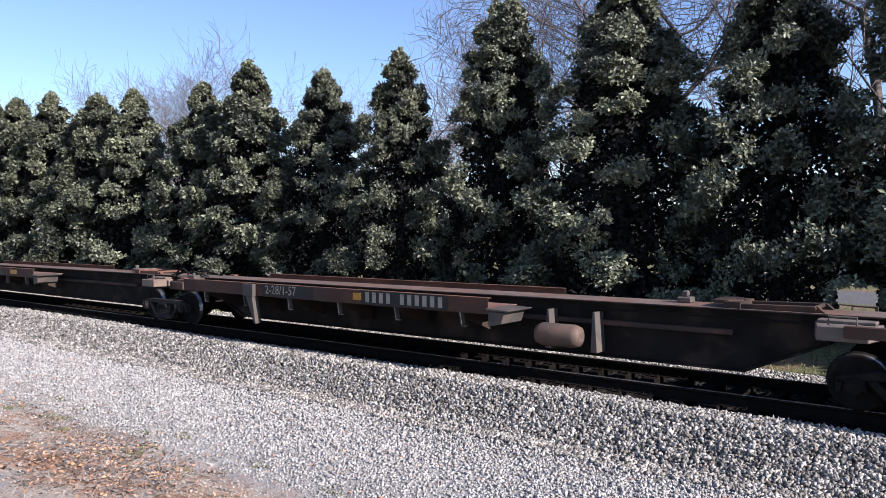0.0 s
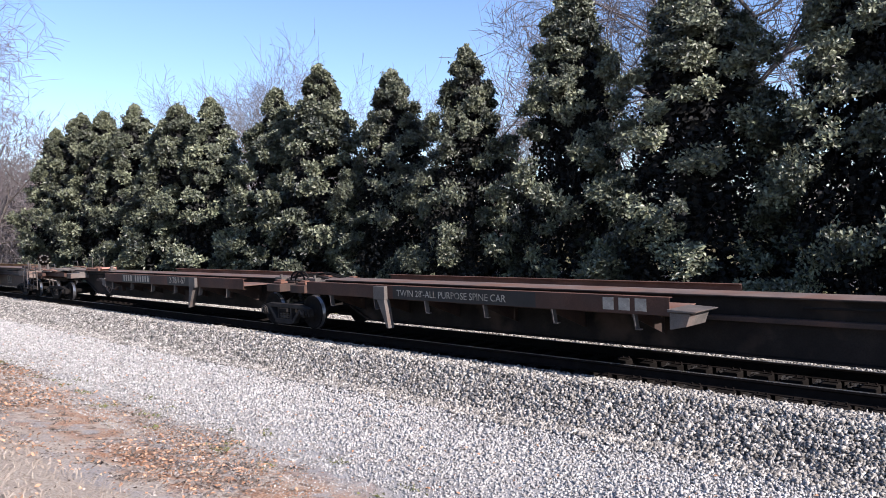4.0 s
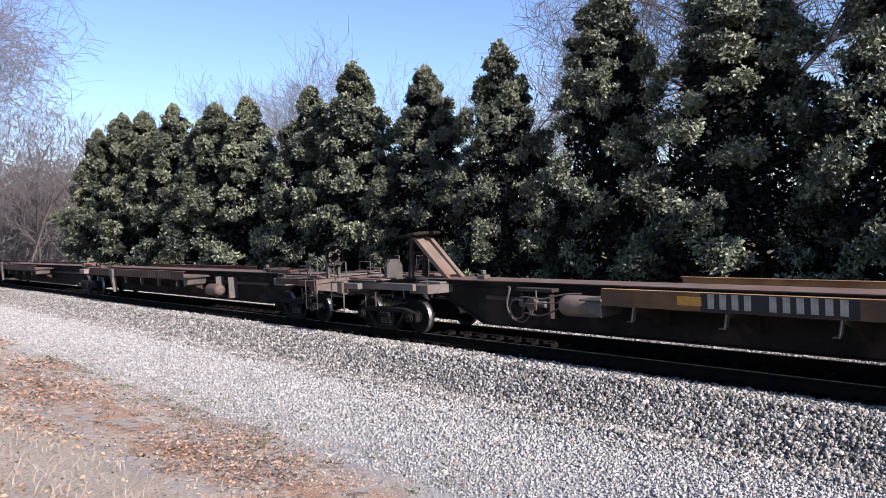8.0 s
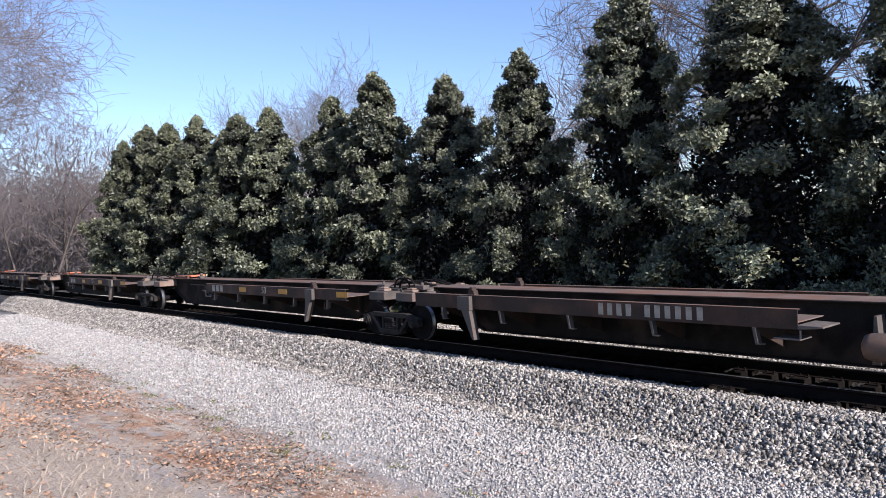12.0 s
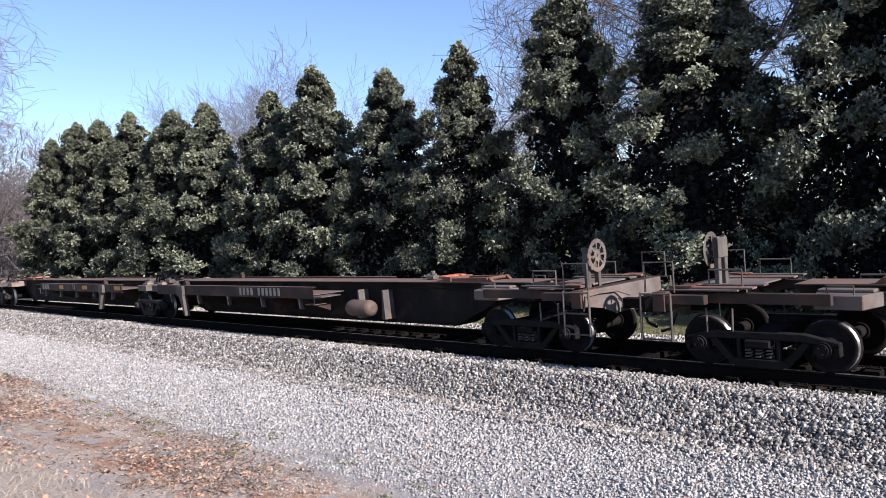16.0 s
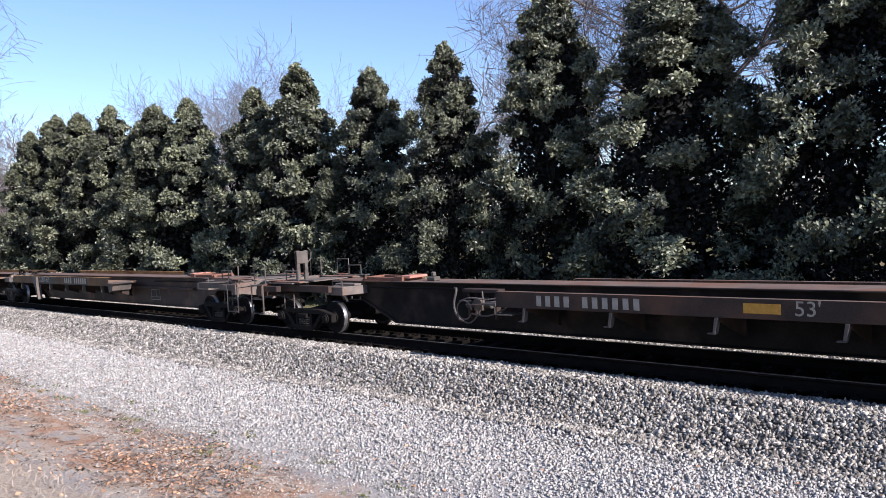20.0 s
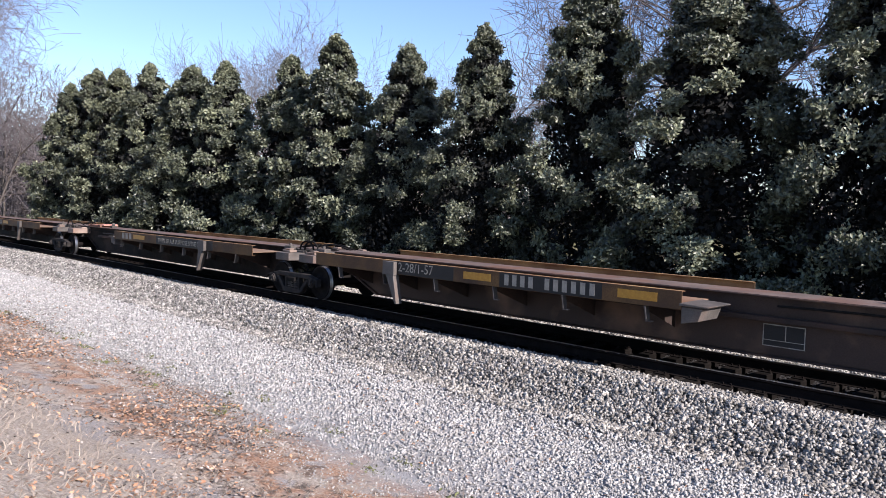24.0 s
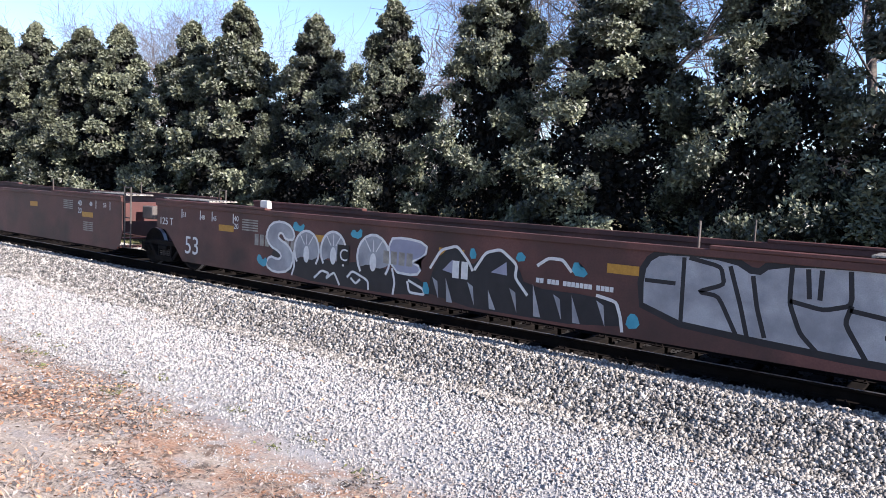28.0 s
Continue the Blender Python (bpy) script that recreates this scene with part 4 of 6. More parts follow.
        put("hitch_head", kept("hitch_head", hitch_head_mesh), M[head], thing, {"orange": "orange-red hitch head plate", "salmon": "faded salmon-red hitch head plate", "white": "white hitch head plate", "tan": "tan hitch head plate", "brown": "rusty brown hitch head plate"}[head], at=pose(hx - 0.75, 0, 1.21))
    put("hitch_latch", kept("latch", lambda: Shape().box(-0.12, 0.12, -0.1, 0.1, 0, 0.1).box(-0.05, 0.05, -0.05, 0.05, 0.1, 0.2).mesh("hitch_latch", 0.02)), M["grey"], thing, at=pose(hx - 1.5, 0.12, 1.2))
    near = -1 if kind == "R" else 1          # the side that faces the camera
    if style == "old":
        for sy in (-1, 1):
            put("spine_ledge", kept(("ledge", key), lambda: Shape().box(2.6, length - 2.6, -0.06, 0.06, 0.80, 0.88).mesh("spine_ledge", 0.006)), M["brown"], thing, at=pose(0, sy * 0.331, 0))
        if kind == "R" and spine == "spine":
            stencil = put("stencil_panel", kept("stencil", lambda: Shape().box(0, 0.62, 0, 0.34, 0, 0.003).mesh("stencil")), M["panel"], thing, "black stencil panel with white lines", at=pose(11.6, -0.274, 0.42, 90))
            for x0, x1, z0, z1 in ((0, 0.62, 0.0, 0.015), (0, 0.62, 0.325, 0.34), (0, 0.015, 0.015, 0.325), (0.605, 0.62, 0.015, 0.325), (0.33, 0.345, 0.1, 0.325), (0.015, 0.605, 0.09, 0.1)):
                put("stencil_line", Shape().box(x0, x1, z0, z1, 0.004, 0.006).mesh("stencil_line"), M["letter"], stencil)
    o = put("train_line", kept(("line", key), lambda: hose_mesh(length)), M["cast"], thing)
    o.matrix_basis = Matrix.Translation((length, near * 0.36, 0.05)) @ Matrix.Diagonal((-1, 1, 1, 1))
    if tank:
        put("air_tank", kept("tank", tank_mesh), M["tank"], thing, "dusty brown air tank", at=pose(b + 0.62, near * 0.78, 0.62))
        for dx in (0.72, 1.6):
            put("tank_bracket", kept("tank_bracket", tank_bracket_mesh), M["grey"], thing, at=pose(b + dx, near * 0.55, 0.62, 0, 0, 0 if near < 0 else 180))
    elif kind == "F" and gear:
        put("valve_bracket", kept("valve_bracket", lambda: Shape().box(-0.5, 0.42, -0.06, 0.16, 0.22, 0.29).box(-0.42, -0.36, 0.0, 0.14, -0.3, 0.188).box(0.26, 0.32, 0.0, 0.14, -0.3, 0.188).mesh("valve_bracket", 0.008)), M["brown"], thing, "rusty bracket over the brake valve", at=pose(length - gear, near * 0.62, 0.82, 0, 0, 180))
        put("brake_valve", kept("valve", valve_mesh), M["grey"], thing, at=pose(length - gear, near * 0.62, 0.82, 0, 0, 180))
        for k, (way, thick) in enumerate(VALVE_PIPES):
            put("brake_pipe", kept(("valve_pipe", k), lambda: Shape().pipe(eased(way), thick).mesh("brake_pipe")), M["grey"], thing, "pale bent brake pipe", at=pose(length - gear, near * 0.75, 0.82, 0, 0, 180))
        if gear < 5:
            put("air_tank", kept("tank", tank_mesh), M["tan"], thing, "sunbleached orange-tan air tank", at=pose(length - gear - 0.75, near * 0.8, 0.84, 0, 0, 180))
    elif kind == "F":
        put("drop_pipe", kept("drop", drop_pipe_mesh), M["grey"], thing, at=pose(length - 4.6, near * 0.33, 0.98, 0, 0, 180))
    if end == "front" and kind == "R":
        equip_end(thing, length, 1, brake, M["grey"] if paint is M["yellow"] else paint)
    elif end == "rear" and kind == "F":
        equip_end(thing, length, 1, brake, M["dust"] if paint is M["yellow"] else paint)

    def side(x, z):
        return pose(x, -1.3605, z + drop, 90) if kind == "R" else pose(length - x, 1.3605, z + drop, 90, 0, 180)
    def panel(x, w):
        put("lettering_panel", kept(("panel", w), lambda: Shape().box(0, w, 0, 0.27, -0.001, 0.0).mesh("lettering_panel")), M["panel"], thing, "black panel behind the lettering", at=side(x, 0.957))
    for what, x, size in words:
        if ink == "letter" and what in ("bars", "lengths", "twin") and style == "old":
            panel(x - 0.12, {"bars": 2.2, "lengths": 1.75, "twin": 3.75}[what])
        if what == "bars":
            bars(MARKS, size, M[ink], thing, side(x, 1.0), 0.085)
        elif what == "short":
            bars([0.2, 0.2, 0.2], size, M[ink], thing, side(x, 1.0), 0.09)
        elif what == "line":
            bars([0.06] * 3 + [-0.06] + [0.06] * 7 + [-0.06] + [0.06] * 5 + [-0.06] + [0.06] * 3, size, M[ink], thing, side(x, 1.05), 0.03)
        elif what == "mark":
            put("reflector", kept(("reflector", size), lambda: Shape().box(0, size, 0, 0.14, 0, 0.003).mesh("reflector")), M["mark"], thing, "faded yellow reflector panel", at=side(x, 1.03))
        else:
            letters(SIGN.get(what, what), size, M[ink], thing, side(x, 1.02))
    if kind == "R":
        ROLLING.append((thing, rear, 0))
    else:
        ROLLING.append((thing, front, 180))
    return thing


NEW_F = (("short", 7.2, 0.2), ("mark", 9.15, 0.45), ("53", 10.6, 0.28), ("mark", 11.6, 0.5), ("mark", 14.6, 0.5))
NEW_R = (("bars", 6.35, 0.2),)
NEW_END = (("bars", 7.1, 0.18), ("mark", 10.63, 0.5), ("53'", 11.3, 0.29))
# what stands on each platform's near side: where it begins, and its height or width
WORDS = {
    1: ((("lengths", 4.7, 0.27), ("mark", 7.5, 0.23), ("bars", 7.85, 0.2)), (("twin", 4.7, 0.196), ("mark", 9.0, 0.5)), (("mark", 6.78, 0.7), ("bars", 7.6, 0.2), ("mark", 9.75, 0.3), ("lengths", 11.05, 0.27))),
    2: ((("lengths", 4.75, 0.26), ("bars", 7.45, 0.2)), (("twin", 4.65, 0.19), ("short", 9.64, 0.2)), (("bars", 7.6, 0.2), ("lengths", 11.0, 0.27))),
    3: ((("lengths", 4.6, 0.27), ("bars", 7.5, 0.2)), (("short", 7.35, 0.2), ("mark", 10.1, 0.55), ("ALL PURPOSE SPINE CAR", 10.85, 0.235)), (("mark", 7.6, 0.4), ("bars", 8.1, 0.22))),
    4: ((("lengths", 4.7, 0.27), ("bars", 7.81, 0.2)), (("twin", 4.55, 0.196), ("short", 9.5, 0.2)), (("bars", 7.5, 0.2), ("lengths", 11.0, 0.27))),
    5: (NEW_R, NEW_F, NEW_F, NEW_F, NEW_END),
    6: (NEW_R, NEW_F, (("line", 7.2, 0.1), ("mark", 9.24, 0.4), ("53", 10.59, 0.28), ("mark", 11.5, 0.5), ("short", 12.05, 0.2), ("mark", 14.63, 0.46)), NEW_F, NEW_END),
    7: ((("lengths", 4.45, 0.26), ("bars", 7.02, 0.2)), (("short", 7.4, 0.2), ("twin", 10.4, 0.196)), (("mark", 6.9, 0.8), ("bars", 8.1, 0.21))),
    8: ((("lengths", 4.4, 0.27), ("mark", 6.3, 0.7), ("bars", 7.33, 0.2), ("mark", 9.7, 0.7)), (("short", 7.5, 0.2), ("mark", 8.46, 0.88), ("twin", 10.35, 0.196)), (("mark", 6.9, 0.7), ("bars", 8.2, 0.22), ("mark", 10.5, 0.7))),
}

red, yellow, brown = (M["red"], M["reddeck"], "rusty red-brown"), (M["yellow"], M["yellowdeck"], "faded yellow-brown"), (M["brown"], M["decktop"], "grimy dark brown")
CARS = [
    ("old", red, (-0.9, -18.1, -36.2, -53.2), "RRF", {}, 1),
    ("old", red, (-57.4, -74.5, -92.2, -109.0), "RRF", {0: "grey"}, 2),
    ("old", yellow, (-113.0, -130.1, -147.9, -164.9), "RFF", {2: "tan"}, 3),
    ("old", red, (-168.8, -186.0, -203.8, -220.8), "RRF", {}, 4),
    ("new", brown, (-224.8, -240.8, -257.2, -273.7, -290.1, -306.2), "RFFFF", {}, 5),
    ("new", brown, (-310.4, -326.2, -342.8, -359.4, -376.0, -391.9), "RFFFF", {3: "red"}, 6),
    ("old", yellow, (-395.8, -413.0, -430.5, -447.8), "RFF", {}, 7),
    ("old", yellow, (-451.9, -468.8, -486.4, -503.8), "RFF", {}, 8),
]


# which couplered ends carry a hand brake: a spoked wheel, or a bare stand with a lever
BRAKES = {(2, "front"): "side", (4, "front"): "wheel", (5, "front"): "wheel", (6, "front"): "wheel", (3, "front"): "wheel", (3, "rear"): "low", (7, "rear"): "wheel", (5, "rear"): "stand", (6, "rear"): "stand", (8, "rear"): "low"}


def spine_train():
    for style, (paint, deck, tone), trucks, kinds, raised, number in CARS:
        last = len(trucks) - 1
        for k, x in enumerate(trucks):
            truck(x, 0.37 if k in (0, last) else 0.42, "cast" if k in (0, last) else "dustcast")
        for k, kind in enumerate(kinds):
            end = "front" if k == 0 else "rear" if k == last - 1 else ""
            platform(trucks[k + 1], trucks[k], style, paint, deck, kind, end, WORDS[number][k], raised.get(k, False), tank=(k == 0 and number in (1, 4, 5, 6)), head="orange" if number in (5, 6) and k < last - 1 else "orange" if number == 4 and k == last - 1 else "salmon" if number > 6 or k == last - 1 else "tan" if k else "white" if number == 2 else "brown", tone=tone, spine="spine" if paint is M["yellow"] and kind == "R" else "black",
                     brake=BRAKES.get((number, end), ""), ink="faded" if number == 4 else "letter", gear={3: 4.2, 8: 0}.get(number, 5.3) if k == last - 1 else 6.1 if (number, k) == (6, 2) else 0)


spine_train()

# ---------------------------------------------------------------- well cars
def well_outline(length, front_cut):
    tail = [(length - 2.1, 0.32), (length - 1.35, 0.74), (length - 0.1, 0.80), (length + 0.1, 0.86), (length + 0.1, 1.72)] if front_cut else [(length - 1.62, 0.32), (length - 1.40, 0.52), (length - 1.30, 0.80), (length - 1.30, 1.72)]
    return [(0.35, 1.72), (0.35, 1.06), (0.78, 1.02), (1.48, 0.32)] + tail


def well_side_mesh(length, long):
    return Shape().prism_y(well_outline(length, long), -0.006, 0.006).mesh("well_side", 0.0)


def well_chord_mesh(length, long):
    s = Shape()
    s.box(0.35, length + (0.1 if long else -1.30), -0.05, 0.075, 1.62, 1.725)
    s.box(0.35, 4.6, -0.07, 0.09, 1.726, 1.78), s.box(length - 5.2, length - 1.30, -0.07, 0.09, 1.726, 1.78)
    return s.mesh("top_chord", 0.008)


def well_floor_mesh(length):
    s = Shape()
    for k in range(7):
        x = 2.2 + (length - 4.4) * k / 6
        s.box(x - 0.2, x + 0.2, -1.47, 1.47, 0.32, 0.36)
    s.box(1.8, length - 1.8, -1.47, -1.30, 0.315, 0.335), s.box(1.8, length - 1.8, 1.30, 1.47, 0.315, 0.335)
    return s.mesh("well_floor")


def bulkhead_mesh():
    s = Shape().prism_y([(0.0, 1.10), (1.5, 1.10), (1.5, 1.40), (0.0, 1.62)], -1.46, 1.46)
    return s.mesh("end_bulkhead", 0.01)


def grating_mesh(w):
    s = Shape()
    for k in range(8):
        s.box(0, 1.9, -w / 2 + k * w / 8, -w / 2 + (k + 0.7) * w / 8, 1.795, 1.815)
    return s.box(0, 0.05, -w / 2, w / 2, 1.78, 1.795).box(1.85, 1.9, -w / 2, w / 2, 1.78, 1.795).mesh("walkway_grating")


def smoothed(loop, times=2):
    pts = [Vector(p) for p in loop]
    for _ in range(times):
        pts = [q for a, b in zip(pts, pts[1:] + pts[:1]) for q in (a * 0.75 + b * 0.25, a * 0.25 + b * 0.75)]
    return pts


def blob(loop, material, thing, y, grow=0.0, name="graffiti_fill", label="", soft=2):
    """A rounded painted shape: an outline of x and z, smoothed and swollen by grow."""
    pts = smoothed(loop, soft)
    n = len(pts)
    area = sum(pts[k].x * pts[(k + 1) % n].y - pts[(k + 1) % n].x * pts[k].y for k in range(n))
    if grow:
        ds = [(pts[(k + 1) % n] - pts[k - 1]).normalized() for k in range(n)]
        pts = [p + Vector((d.y, -d.x)) * grow * (1 if area > 0 else -1) for p, d in zip(pts, ds)]
    me = Shape().poly([(p.x, 0.0, p.y) for p in pts], [(p.x, -0.001, p.y) for p in pts]).mesh("painted_shape")
    return put(name, me, material, thing, label, at=pose(0, y, 0))


def stroke(points, width, material, thing, y, name="graffiti_stroke", closed=False, label=""):
    """A painted line of that width along points of x and z."""
    pts = [Vector(p) for p in points]
    if closed:
        pts.append(pts[0])
    fine = [pts[0]]
    for a, b, c in zip(pts, pts[1:], pts[2:]):
        fine += [a * 0.2 + b * 0.8, b * 0.9 + (a + c) * 0.05, b * 0.8 + c * 0.2]
    pts = fine + [pts[-1]]
    left, right = [], []
    for k, p in enumerate(pts):
        d = (pts[min(k + 1, len(pts) - 1)] - pts[max(k - 1, 0)]).normalized() * width / 2
        left.append((p.x - d.y, 0.0, p.y + d.x)), right.append((p.x + d.y, 0.0, p.y - d.x))
    bm = bmesh.new()
    vl, vr = [bm.verts.new(v) for v in left], [bm.verts.new(v) for v in right]
    for k in range(len(vl) - 1):
        bm.faces.new((vl[k], vr[k], vr[k + 1], vl[k + 1]))
    bm.normal_update()
    bmesh.ops.solidify(bm, geom=bm.faces[:], thickness=0.001)
    me = bpy.data.meshes.new("stroke")
    bm.to_mesh(me), bm.free()
    return put(name, me, material, thing, label, at=pose(0, y, 0))


def ring_of(x, z, rx, rz, n=10):
    return [(x + rx * math.cos(2 * math.pi * k / n), z + rz * math.sin(2 * math.pi * k / n)) for k in range(n)]


def well_unit(rear, front, art, end=""):
    length = front - rear
    thing = tagged(new("well_car_unit"), "oxide red container well car, empty, " + ("with silver and black graffiti" if art else "dusty and plain"), "well car", "units of the well car")
    for sy in (-1, 1):
        put("well_side", kept(("well_side", round(length, 2), end), lambda: well_side_mesh(length, end == "front")), M["wellred"], thing, at=pose(0, sy * 1.49, 0))
        put("top_chord", kept(("well_chord", round(length, 2), end), lambda: well_chord_mesh(length, end == "front")), M["wellred"], thing, at=pose(0, sy * 1.49, 0, 0, 0, 0))
        put("ladder", kept("well_ladder", lambda: ladder_mesh(0.30, 1.62, 5)), M["grey"], thing, "dusty ladder", at=pose(length + (0.3 if end == "front" else -1.10), sy * 1.46, 0.40))
        put("post", kept("well_post", lambda: Shape().rod((0, 0, 1.72), (0, 0, 2.10), 0.02, 6).mesh("post")), M["grey"], thing, at=pose(length - 5.4, sy * 1.40, 0))
        if sy < 0:
            put("corner_guide", kept("guide", lambda: Shape().prism_x([(-0.06, 1.76), (0.08, 1.76), (0.05, 1.93), (-0.06, 1.93)], -0.12, 0.12).mesh("corner_guide", 0.01)), M["white"], thing, "white corner guide", at=pose(4.5, sy * 1.46, 0))
    put("well_floor", kept(("well_floor", round(length, 2)), lambda: well_floor_mesh(length)), M["wellred"], thing)
    put("end_bulkhead", kept("bulkhead", bulkhead_mesh), M["wellred"], thing, at=pose(0.36, 0, 0))
    put("end_bulkhead", kept("bulkhead", bulkhead_mesh), M["wellred"], thing, at=pose(length - 1.31, 0, 0, 0, 0, 180))
    for x in (0.4, length - 3.3):
        put("walkway_grating", kept("grating", lambda: grating_mesh(0.8)), M["letter"], thing, "pale galvanised walkway grating", at=pose(x, -0.95, 0))
    put("spine_stub", kept("stub", lambda: Shape().box(-0.3, 0.7, -0.35, 0.35, 0.78, 1.18).mesh("spine_stub", 0.01)), M["black"], thing)
    put("spine_stub", kept("stub", lambda: None), M["black"], thing, at=pose(length, 0, 0, 0, 0, 180))
    put("valve_box", kept("valve_box", lambda: Shape().box(-0.25, 0.25, -0.12, 0.12, 0, 0.34).mesh("valve_box", 0.03)), M["grey"], thing, "dusty grey equipment box", at=pose(length - 0.75, -1.0, 1.20))
    y = -1.4975
    def side(x, z):
        return pose(x, y, z, 90)
    for txt, x, z, size in (("53", 1.55, 0.53, 0.60), ("125 T", 0.46, 1.16, 0.25), ("53", 1.45, 1.40, 0.15), ("48", 2.2, 1.38, 0.15), ("45", 2.66, 1.38, 0.15), ("40", 3.45, 1.42, 0.17), ("20", 3.45, 1.25, 0.17),
                            ("48", length - 3.05, 1.42, 0.17), ("53", length - 2.3, 1.42, 0.17), ("40", length - 3.7, 1.40, 0.22), ("20", length - 3.7, 1.19, 0.22)):
        letters(txt, size, M["letterwhite"], thing, side(x, z))
    for x in (1.41, 2.16, 2.62, 3.41, length - 2.7, length - 1.95):
        put("length_mark", kept("tick", lambda: Shape().box(0, 0.03, 0, 0.22, 0, 0.002).mesh("length_mark")), M["letterwhite"], thing, at=side(x, 1.36))
    bars([0.13] * 4 + [-0.25] + [0.14] * 6, 0.24, M["letter"], thing, side(4.2, 0.95), 0.045)
    for x, z, w in ((2.90, 1.17, 0.55), (6.08, 1.18, 0.5), (9.3, 1.20, 0.55), (12.5, 1.24, 0.5), (length - 3.45, 1.10, 0.6)):
        put("reflector", kept(("reflector", w), lambda w=w: Shape().box(0, w, 0, 0.14, 0, 0.003).mesh("reflector")), M["mark"], thing, "yellow reflector panel", at=side(x, z))
    for x, z in ((3.75, 1.24), (14.65, 1.28), (length - 3.4, 0.72)):
        put("notice_line", kept("notice", lambda: Shape().box(0, 0.55, 0, 0.03, 0, 0.002).mesh("notice")), M["letter"], thing, at=side(x, z))
        for k in range(1, 5):
            put("notice_line", kept("notice", lambda: None), M["letter"], thing, at=side(x, z + 0.055 * k))
    if art:
        art(thing, y)
    ROLLING.append((thing, rear, 0))
    return thing


def graffiti_one(thing, y):
    """A pale horseshoe and four silver block shapes with dark shades."""
    u = [(6.66, 1.50), (6.98, 1.54), (7.04, 1.05), (7.12, 0.92), (7.24, 0.92), (7.30, 1.05), (7.28, 1.52), (7.62, 1.52), (7.66, 0.95), (7.52, 0.46), (6.82, 0.46), (6.66, 0.9)]
    blob(u, M["silver"], thing, y - 0.002, label="pale horseshoe-shaped spray paint", soft=1)
    blob([(6.74, 0.84), (7.60, 0.84), (7.50, 0.47), (6.84, 0.47)], M["lilac"], thing, y - 0.0035, soft=1)
    shapes = [[(10.5, 1.5), (10.95, 1.42), (11.05, 1.15), (11.38, 0.98), (11.3, 0.84), (10.76, 0.84), (10.74, 1.2)],
              [(11.1, 1.52), (11.82, 1.40), (11.86, 1.08), (11.66, 1.06), (11.98, 0.92), (11.92, 0.68), (11.4, 0.68), (11.46, 1.0), (11.25, 1.3)],
              [(12.0, 1.1), (12.3, 1.42), (12.92, 1.5), (12.88, 1.12), (12.66, 1.08), (12.6, 1.3), (12.35, 1.15), (12.62, 0.8), (12.85, 0.66), (12.4, 0.72), (12.1, 0.9)],
              [(12.94, 1.5), (13.2, 1.36), (13.36, 1.0), (13.78, 0.76), (13.7, 0.6), (13.0, 0.68)]]
    for loop in shapes:
        blob([(x + 0.03, z - 0.28) for x, z in loop], M["outline"], thing, y - 0.002, 0.02, "graffiti_shade", soft=1)
        blob(loop, M["outline"], thing, y - 0.0035, 0.035, "graffiti_outline", soft=1)
        blob(loop, M["silver"], thing, y - 0.005, soft=1)
    for line in ([(10.86, 1.25), (10.84, 1.0)], [(11.52, 1.36), (11.5, 1.16), (11.66, 1.06)], [(12.34, 1.3), (12.22, 1.05), (12.4, 0.84)], [(13.12, 1.2), (13.1, 0.92), (13.4, 0.82)], [(10.6, 1.4), (10.8, 1.0)], [(11.9, 0.8), (11.55, 0.78)]):
        stroke(line, 0.035, M["lilac"], thing, y - 0.0065)
    for loop in ([(10.62, 0.66), (11.3, 0.66), (11.2, 0.5), (10.7, 0.48)], [(12.2, 0.56), (13.0, 0.54), (12.9, 0.44)], [(13.72, 0.98), (14.2, 1.06), (14.1, 0.92)]):
        blob(loop, M["silver"], thing, y - 0.0045, name="graffiti_shadow_fill", soft=1)
    put("reflector", kept(("reflector", 0.55), lambda: Shape().box(0, 0.55, 0, 0.14, 0, 0.003).mesh("reflector")), M["mark"], thing, "yellow reflector panel", at=pose(12.35, y - 0.0075, 1.18, 90))
    letters("B", 0.36, M["letterwhite"], thing, pose(10.26, y - 0.002, 0.90, 90))
    stroke(ring_of(9.72, 0.97, 0.17, 0.17, 14), 0.025, M["letterwhite"], thing, y - 0.002, "round_stencil", True)
    bars([0.07] * 3 + [-0.08] + [0.07] * 6 + [-0.08] + [0.07] * 3 + [-0.06] + [0.07] * 4, 0.07, M["letterwhite"], thing, pose(8.2, y - 0.002, 1.0, 90), 0.025)


